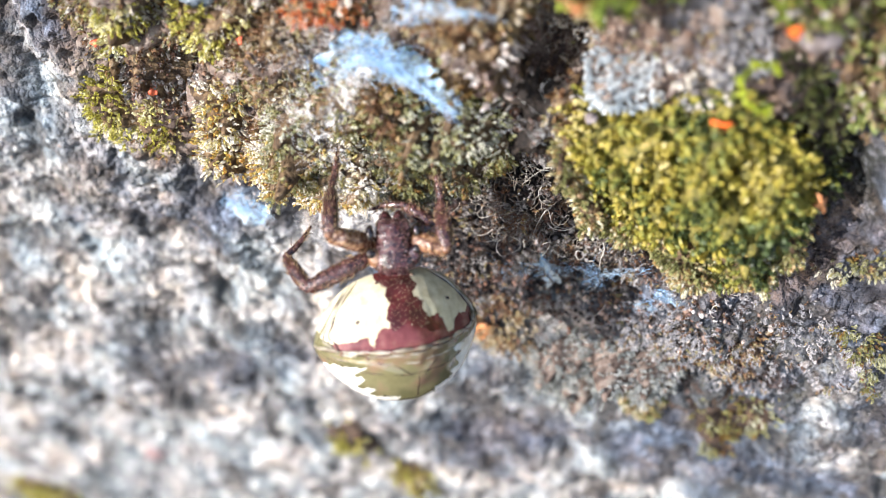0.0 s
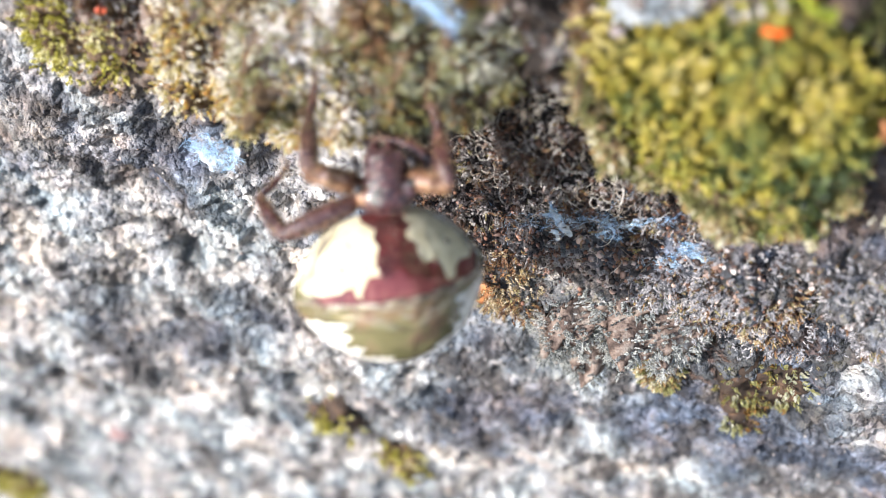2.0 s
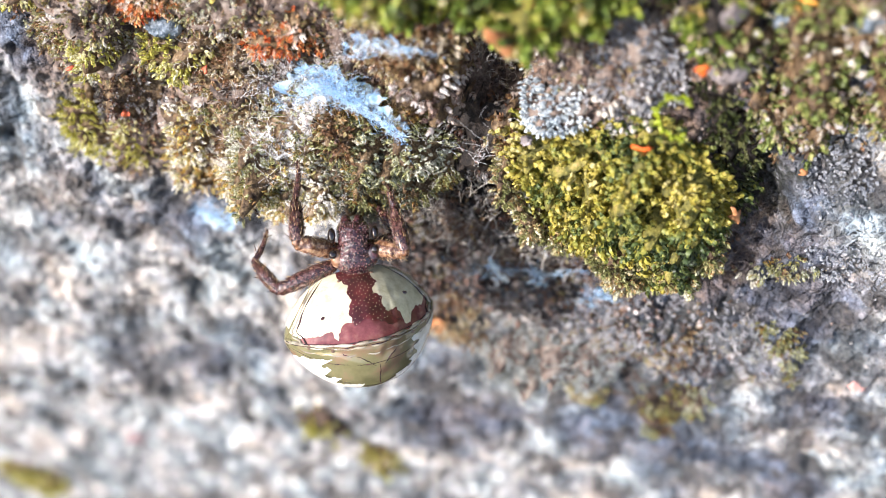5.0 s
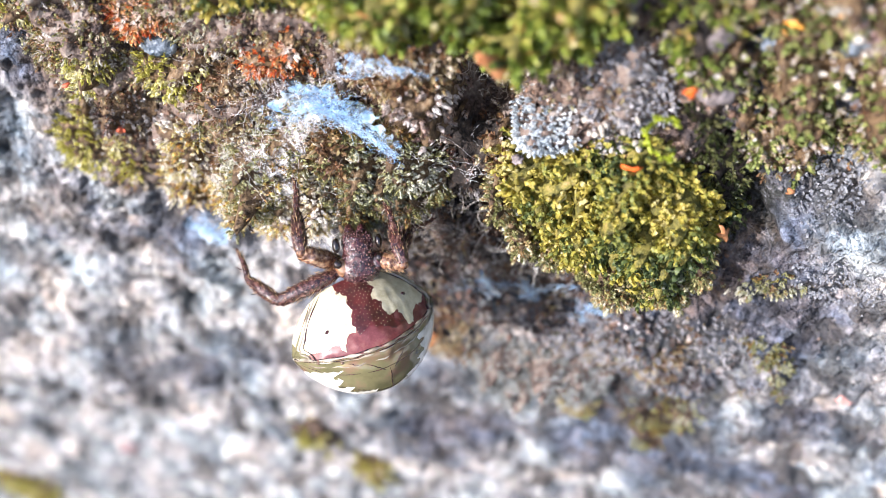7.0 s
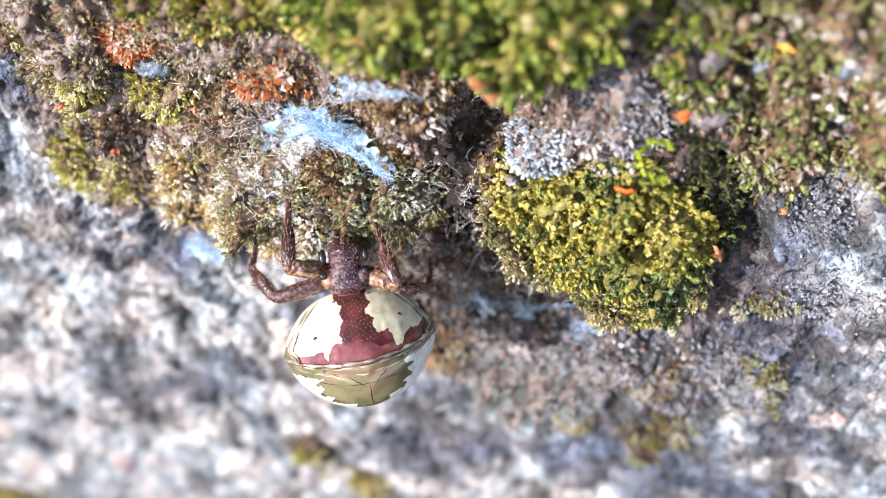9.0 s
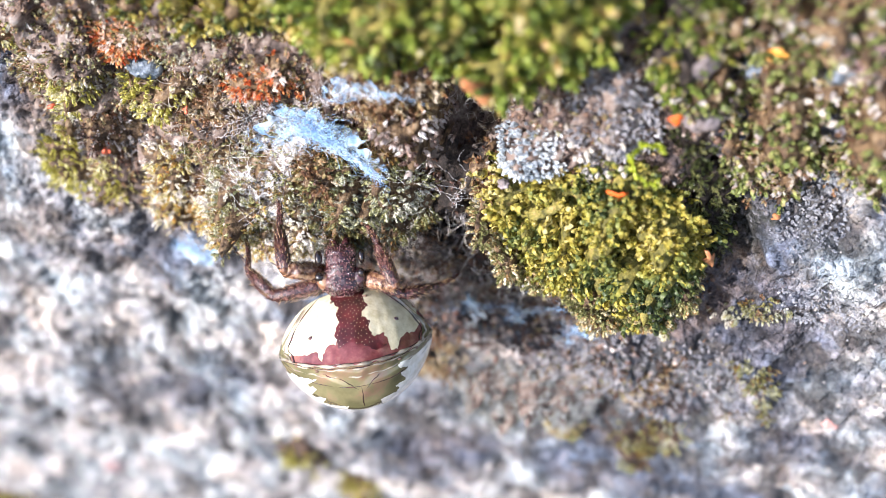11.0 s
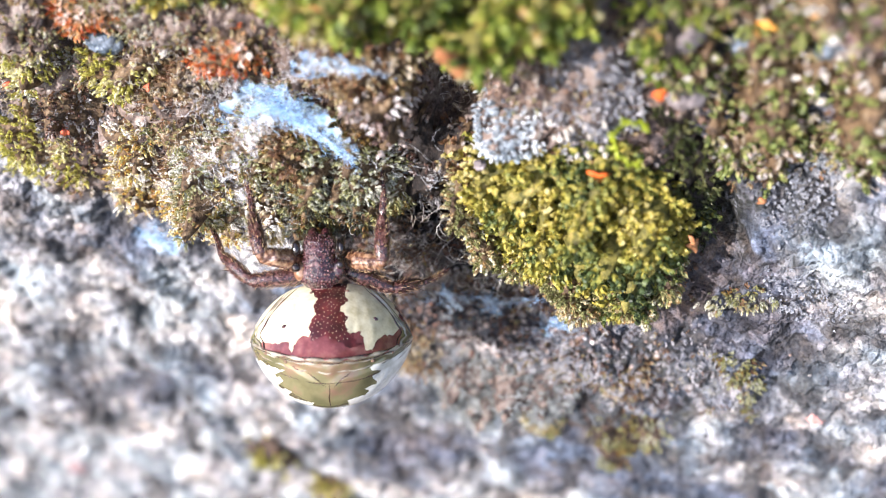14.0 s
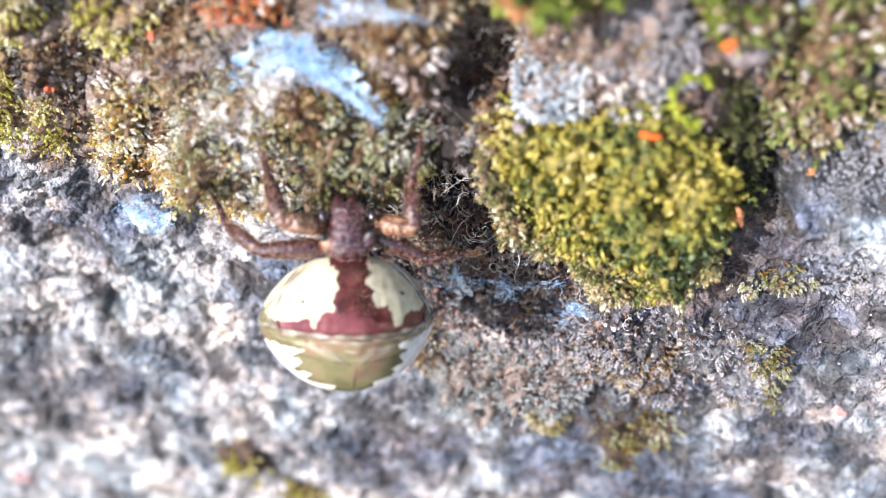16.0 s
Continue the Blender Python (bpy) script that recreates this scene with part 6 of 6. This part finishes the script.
def carapace():
    rows = smooth_sections([(-0.35, 0.05, 0.05, 0.05, 0, -0.5), (-0.3, 0.8, 0.5, 0.6, 0, -0.5), (0.2, 1.35, 0.95, 0.8, 0, -0.5), (0.9, 1.5, 1.05, 0.9, 0, -0.4), (1.6, 1.25, 1.05, 0.9, 0, -0.4),
                            (2.2, 1.1, 1.05, 0.9, 0, -0.4), (3.0, 1.2, 1.0, 0.9, 0, -0.3), (3.5, 1.15, 0.95, 0.8, 0, -0.2), (3.85, 0.95, 0.7, 0.6, 0, -0.1), (3.9, 0.05, 0.05, 0.05, 0, 0)], 44)
    v, f = blob(rows, 40)
    v = v * (0.98, 1, 0.86)
    v[:, 1] -= 0.17 * pebbles(v[:, 0] * 4.6, v[:, 2] * 4.6) * (v[:, 1] < -0.4)
    ob = body_part("carapace", v, f, SHIELD, spider, "dark brown granular head shield")
    rng = np.random.RandomState(3)
    # shiny granules over the shield
    pts = []
    for _ in range(2600):
        i = rng.randint(len(v))
        if v[i, 1] < -0.75 and all(np.linalg.norm(v[i] - q) > 0.145 for q in pts):
            pts.append(v[i])
    tv, tf = ball(2, 6)
    pts = np.array(pts) + rng.normal(0, 0.035, (len(pts), 3)) * (1, 0.4, 1)
    s = rng.uniform(0.03, 0.09, len(pts))
    gv, gf = repeat(tv, tf, np.eye(3)[None] * s[:, None, None], np.array(pts))
    tagged(body_part("granulation", gv, gf, GRANULE, ob, "shiny brown granules"), kind="stuff")
    tv, tf = ball(7, 12)
    for x, z, y, r, name, mat in ((-1.5, 2.45, -1.0, (0.28, 0.3, 0.55), "side_knob", EYE_BLACK), (1.5, 2.5, -1.0, (0.26, 0.3, 0.5), "side_knob", EYE_BLACK),
                                  (-1.2, 0.85, -0.8, (0.52, 0.45, 0.66), "lobe", AMBER_LOBE), (1.25, 1.0, -0.8, (0.5, 0.45, 0.72), "lobe", SHIELD),
                                  (-1.5, 1.15, -1.2, (0.3, 0.26, 0.33), "bead", EYE_BLACK), (1.42, 1.35, -1.1, (0.28, 0.28, 0.34), "bead", EYE_BLACK),
                                  (-0.62, 3.0, -0.85, (0.15, 0.16, 0.16), "eye", EYE_BLACK), (0.62, 3.0, -0.85, (0.15, 0.16, 0.16), "eye", EYE_BLACK),
                                  (-0.25, 3.15, -0.6, (0.11, 0.12, 0.12), "eye", EYE_BLACK), (0.25, 3.15, -0.6, (0.11, 0.12, 0.12), "eye", EYE_BLACK)):
        body_part(name, tv * r + (x, y, z), tf, mat, ob, {"bead": "shiny black rounded bead", "lobe": "glossy translucent lobe", "side_knob": "black oblong knob", "eye": "small black eye"}[name])
    v, f = blob(smooth_sections([(3.5, 0.05, 0.05, 0.05, 0, 0.2), (3.55, 0.55, 0.5, 0.5, 0, 0.2), (4.0, 0.6, 0.5, 0.5, 0, 0.3), (4.4, 0.35, 0.3, 0.3, 0, 0.4), (4.5, 0.03, 0.03, 0.03, 0, 0.4)], 16), 18)
    for x in (-0.45, 0.45):
        body_part("jaw", v * (0.7, 1, 1) + (x, 0, -0.62), f, SHIELD, ob, "dark brown jaw")
    v, f = blob(smooth_sections([(-0.7, 0.03, 0.03, 0.03, 0, 0.1), (-0.6, 0.5, 0.5, 0.5, 0, 0.1), (0.2, 0.6, 0.5, 0.5, 0, 0), (0.4, 0.03, 0.03, 0.03, 0, 0)], 10), 16)
    body_part("waist", v, f, MAROON, spider)
    return ob


carapace()


def limb(name, length, radii, mat, label, seed, hairs, spines=0, bend=0.0):
    """A leg segment from the origin along z, bulging and tapering, with hairs and spines as its own parts."""
    rng = np.random.RandomState(seed)
    n = 16
    s = np.linspace(0, 1, n)
    r = np.interp(s, np.linspace(0, 1, len(radii)), radii)
    r[0] *= 0.75
    r[-1] *= 0.75
    c = np.stack((bend * np.sin(math.pi * s), 0 * s, s * length), 1)
    v, f = tube(c, r, 12)
    caps = []
    for z, rr in ((0, r[0]), (length, r[-1])):
        tv, tf = ball(4, 10)
        caps.append((tv * rr * 1.05 + (0, 0, z), tf))
    v, f = merged([(v, f)] + caps)
    v = v * (1 + 0.05 * np.sin(v[:, 2:3] * 14) * (np.abs(v[:, 2:3] - length / 2) < length / 2))
    ob = body_part(name, v, f, mat, spider, label)
    pieces = []
    for _ in range(hairs):
        t, a = rng.uniform(0.03, 0.97), rng.uniform(0, 2 * math.pi)
        rr = np.interp(t, s, r)
        p = np.array((rr * math.cos(a) + bend * math.sin(math.pi * t), rr * math.sin(a), t * length))
        d = np.array((math.cos(a), math.sin(a), 1.3 + rng.uniform(-0.4, 0.6)))
        d /= np.linalg.norm(d)
        l = rng.uniform(0.15, 0.36)
        pieces.append(tube(np.stack((p, p + d * l * 0.6, p + d * l + (0, 0, 0.04))), (0.016, 0.012, 0.003), 3))
    hv, hf = merged(pieces)
    tagged(body_part("hairs", hv, hf, HAIR, ob, "short golden hairs"), kind="stuff")
    # rows of shiny granules along the segment
    beads = []
    for row in range(9):
        a = 2 * math.pi * row / 9 + 0.2
        for t in np.arange(0.08, 0.95, 0.15 / length):
            rr = np.interp(t, s, r)
            beads.append((rr * math.cos(a) + bend * math.sin(math.pi * t), rr * math.sin(a), t * length + rng.uniform(-0.02, 0.02)))
    tv, tf = ball(1, 5)
    gv, gf = repeat(tv, tf, np.eye(3)[None] * rng.uniform(0.03, 0.055, len(beads))[:, None, None] * (0.6 + radii[0]), np.array(beads))
    tagged(body_part("granulation", gv, gf, GRANULE, ob, "rows of shiny brown granules"), kind="stuff")
    for i in range(spines):
        t, a = (i + 0.6) / spines, rng.uniform(0, 2 * math.pi)
        rr = np.interp(t, s, r)
        p = np.array((rr * math.cos(a), rr * math.sin(a), t * length))
        d = np.array((math.cos(a), math.sin(a), 0.9)) * 0.42
        body_part("spine", *tube(np.stack((p, p + d * 0.6, p + d)), (0.045, 0.03, 0.005), 5), LEG, ob)
    return ob


# joints of the four legs that show, in frame A, mm: time, hip, knee, ankle, tip
LEGS = {
    "front_left": (4.0, 3.2, 3.1, [
        (0.0, (-5.1, 69.5, 0.4), (-7.3, 67.0, 0.9), (-7.3, 68.0, 4.1), (-7.1, 69.5, 6.7)), (3.5, (-4.8, 69.5, 0.3), (-7.2, 67.0, 1.0), (-7.3, 68.0, 4.0), (-7.2, 69.5, 6.8)),
        (4.2, (-4.7, 69.5, 0.5), (-7.1, 67.0, 1.1), (-7.2, 68.0, 4.1), (-7.1, 69.5, 6.9)), (6.3, (-4.4, 69.5, 0.9), (-6.4, 67.0, 1.5), (-6.7, 68.0, 4.5), (-6.9, 69.5, 7.5)),
        (7.0, (-4.1, 69.5, 1.0), (-6.1, 67.0, 1.7), (-6.5, 68.0, 4.7), (-6.9, 69.5, 7.6)), (9.0, (-4.4, 69.5, 1.9), (-6.6, 67.0, 2.2), (-6.7, 68.0, 5.2), (-7.0, 69.5, 7.7)),
        (12.5, (-3.5, 69.5, 1.9), (-5.9, 67.0, 2.1), (-6.6, 68.0, 5.1), (-7.1, 69.5, 7.7)), (14.5, (-3.0, 69.5, 1.7), (-5.4, 67.0, 2.1), (-6.1, 68.0, 5.2), (-7.0, 69.5, 7.7)),
        (16.0, (-2.5, 69.5, 2.2), (-5.1, 67.0, 2.3), (-6.0, 68.0, 5.1), (-6.9, 69.5, 7.7))]),
    "second_left": (4.5, 2.9, 2.6, [
        (0.0, (-5.6, 69.5, -0.9), (-9.0, 69.0, -2.6), (-10.2, 70.0, -1.1), (-8.9, 71.0, 1.7)), (3.5, (-5.4, 69.5, -1.0), (-8.9, 69.0, -2.5), (-10.0, 70.0, -0.8), (-8.7, 71.0, 1.7)),
        (4.2, (-5.2, 69.5, -0.9), (-8.7, 69.0, -2.4), (-9.9, 70.0, -0.6), (-8.8, 71.0, 1.7)), (6.3, (-4.8, 69.5, -0.4), (-8.2, 69.0, -2.0), (-10.7, 70.0, -0.2), (-11.2, 71.0, 2.0)),
        (7.0, (-4.6, 69.5, -0.3), (-8.0, 69.0, -1.9), (-10.8, 70.0, -0.0), (-11.4, 71.0, 2.0)), (8.5, (-4.7, 69.5, 0.6), (-7.9, 69.0, -0.5), (-9.9, 70.0, 1.6), (-10.2, 71.0, 3.6)),
        (9.0, (-4.8, 69.5, 0.8), (-7.8, 69.0, -0.1), (-9.7, 70.0, 2.0), (-9.6, 71.0, 3.8)),
        (12.5, (-3.9, 69.5, 0.8), (-6.8, 69.0, 0.3), (-8.9, 70.0, 2.1), (-9.4, 71.0, 3.7)), (14.5, (-3.6, 69.5, 0.5), (-6.4, 69.0, 0.3), (-8.7, 70.0, 2.3), (-9.4, 71.0, 3.6)),
        (16.0, (-3.4, 69.5, 0.7), (-6.5, 69.0, 0.5), (-8.6, 70.0, 2.1), (-9.6, 71.0, 3.8))]),
    "front_right": (4.0, 3.15, 2.8, [
        (0.0, (-2.6, 69.5, 0.8), (0.2, 67.0, 0.0), (-0.1, 67.5, 2.8), (-0.7, 68.0, 5.3)), (3.5, (-2.1, 69.5, 0.7), (0.6, 67.0, 0.3), (-0.1, 67.5, 3.2), (-1.1, 68.0, 5.7)),
        (4.2, (-2.0, 69.5, 0.7), (0.6, 67.0, 0.4), (-0.1, 67.5, 3.3), (-1.0, 68.0, 5.7)), (6.3, (-1.4, 69.5, 1.0), (1.0, 67.0, 0.7), (0.3, 67.5, 3.8), (-0.6, 68.5, 5.9)),
        (7.0, (-1.1, 69.5, 1.2), (1.2, 67.0, 0.8), (0.4, 67.5, 3.9), (-0.5, 68.5, 5.9)), (9.0, (-1.4, 69.5, 1.6), (1.1, 67.0, 0.9), (0.1, 67.5, 3.7), (-0.9, 68.5, 5.8)),
        (12.5, (-0.4, 69.5, 1.4), (2.0, 67.0, 1.1), (0.7, 67.5, 3.9), (-0.6, 68.5, 5.7)), (13.4, (0.1, 69.5, 1.5), (2.5, 67.0, 0.9), (1.7, 67.3, 3.8), (1.0, 67.5, 5.9)),
        (14.3, (0.3, 69.5, 1.9), (2.8, 67.0, 2.0), (3.2, 67.0, 5.0), (3.5, 67.0, 7.8)), (14.5, (0.3, 69.5, 1.9), (2.8, 67.0, 2.1), (3.2, 67.0, 5.0), (3.5, 67.0, 7.8)),
        (16.0, (0.9, 69.5, 2.3), (3.1, 67.0, 2.0), (2.9, 67.0, 5.2), (3.5, 67.0, 7.9))]),
    "second_right": (3.6, 2.4, 2.4, [
        (0.0, (-2.7, 70.0, 0.4), (-0.5, 69.6, 1.6), (-2.5, 69.4, 2.9), (-4.5, 70.0, 2.7)), (3.5, (-2.1, 70.0, 0.5), (0.1, 69.6, 1.4), (-1.9, 69.4, 2.6), (-4.2, 70.0, 2.9)),
        (4.2, (-2.0, 70.0, 0.5), (0.2, 69.8, 1.5), (-1.5, 69.8, 2.6), (-3.2, 70.6, 3.2)), (6.3, (-1.4, 70.0, 0.7), (0.8, 70.4, 1.8), (0.6, 71.5, 3.6), (1.2, 72.4, 4.6)),
        (7.0, (-1.2, 70.0, 0.7), (1.0, 70.4, 1.6), (1.4, 71.5, 2.8), (2.2, 72.4, 3.6)), (9.0, (-1.2, 70.0, 1.2), (1.6, 70.0, 0.4), (2.6, 71.0, 0.4), (3.4, 72.0, 0.8)),
        (11.5, (-0.4, 70.0, 1.1), (2.4, 70.0, 0.1), (4.4, 71.0, 0.6), (6.4, 72.0, 1.4)), (12.5, (-0.1, 70.0, 1.0), (2.8, 70.0, 0.1), (4.8, 71.0, 0.2), (6.6, 72.0, 1.0)),
        (14.5, (0.6, 70.0, 0.9), (3.6, 70.0, -0.4), (5.6, 71.0, 0.0), (7.4, 72.0, 0.8)), (16.0, (1.3, 70.0, 1.4), (4.2, 70.0, 0.1), (6.3, 71.0, 0.5), (8.6, 72.0, 0.7))]),
}
SEGMENTS = {}
for i, (leg, (l0, l1, l2, _)) in enumerate(LEGS.items()):
    thick = 1.15 if "front" in leg else 1.08
    SEGMENTS[leg] = (
        limb("femur", l0, [0.44 * thick, 0.60 * thick, 0.56 * thick, 0.42 * thick], AMBER if "front" in leg else LEG, "thick hairy upper leg", 100 + i, 120),
        limb("tibia", l1, [0.38 * thick, 0.48 * thick, 0.42 * thick, 0.28 * thick], LEG, "dark brown knobbly middle leg", 110 + i, 70, 5),
        limb("tarsus", l2, [0.22 * thick, 0.2 * thick, 0.15 * thick, 0.08 * thick], LEG, "thin dark leg tip", 120 + i, 40, 2, 0.12))

# the waist's path in frame A, mm, and the turns of the abdomen: time, x, z, roll, yaw
BODY = [
    (0.0, -3.22, -1.42, 10.5, -15.5), (0.5, -3.14, -1.31, 11.2, -15.2), (1.0, -3.14, -1.15, 11.0, -14.0), (1.5, -3.10, -1.16, 11.6, -13.5), (2.0, -3.10, -1.13, 11.8, -13.0), (2.5, -3.09, -1.15, 11.5, -13.0),
    (3.0, -3.12, -1.12, 11.4, -14.0), (3.5, -3.08, -1.13, 11.8, -14.6), (4.0, -3.08, -1.03, 11.2, -14.6), (5.2, -2.85, -0.7, 12.0, -15), (6.3, -2.65, -0.40, 13.0, -15.5), (6.5, -2.55, -0.34, 14.0, -16.0), (7.0, -1.99, -0.21, 21.2, -15.4),
    (7.5, -2.58, 0.13, 18.8, -15.0), (8.0, -2.69, 0.37, 17.4, -12.0), (8.5, -2.60, 0.48, 15.6, -8.7), (9.0, -2.62, 0.42, 11.7, -4.4), (10.2, -2.4, 0.45, 9.5, -3.5), (11.5, -2.15, 0.44, 7.4, -2.7),
    (12.0, -2.0, 0.32, 5.5, -1.2), (12.5, -1.96, 0.24, 3.4, -0.6), (13.0, -1.92, 0.25, 2.1, 0.2), (13.5, -1.78, 0.20, 1.4, -0.3), (14.0, -1.68, 0.08, 0.8, -0.8),
    (14.5, -1.64, -0.05, -0.4, 0.0), (15.0, -1.66, -0.10, -0.2, -0.8), (15.5, -1.28, 0.20, 1.0, -2.6), (16.0, -1.04, 0.21, 1.7, -4.7)]
DEPTH = 69.0
NEAR = 0.968


def body_at(t):
    """The spider's pose in frame A, metres."""
    ts = [r[0] for r in BODY]
    x, z, roll, yaw = (float(np.interp(t, ts, [r[i] for r in BODY])) for i in (1, 2, 3, 4))
    return pose(x * MM * NEAR, DEPTH * MM * NEAR, z * MM * NEAR, 0, -0.25 * roll, -0.3 * yaw), roll, yaw


def slide(t):
    """How far the abdomen swings to the right of the waist, mm."""
    return float(np.interp(t, (0, 4, 6.3, 7, 7.5, 8.5, 9, 11.5, 12.5, 14.5, 16), (0.7, 0.8, 0.85, 0.95, 1.0, 1.2, 1.2, 1.1, 1.0, 0.7, 0.35)))


def along(a, b):
    """A pose at a whose z axis points to b and whose y axis leans away from the eye."""
    z = (b - a).normalized()
    x = Vector((0, 1, 0)).cross(z).normalized()
    m = Matrix((x, z.cross(x), z)).transposed().to_4x4()
    m.translation = a
    return m


def motions():
    walk(spider, [(r[0], A @ body_at(r[0])[0]) for r in BODY])
    walk(ABDOMEN, [(r[0], pose((slide(r[0]) - 0.085 * r[3]) * MM, 0, 0, 0, -0.75 * r[3], -0.8 * r[4])) for r in BODY])
    for leg, (l0, l1, l2, keys) in LEGS.items():
        rows = ([], [], [])
        times = sorted({k[0] for k in keys} | {r[0] for r in BODY})
        for t in times:
            joints = [np.array([np.interp(t, [k[0] for k in keys], [k[1 + j][c] for k in keys]) for c in range(3)]) for j in range(4)]
            back = body_at(t)[0].inverted()
            hip, knee, ankle, tip = (back @ Vector(j * MM * NEAR) for j in joints)
            rows[0].append((t, along(knee - (knee - hip).normalized() * l0 * MM, knee)))
            rows[1].append((t, along(knee, ankle)))
            end = knee + (ankle - knee).normalized() * l1 * MM
            rows[2].append((t, along(end, tip)))
        for segment, row in zip(SEGMENTS[leg], rows):
            walk(segment, row)


motions()
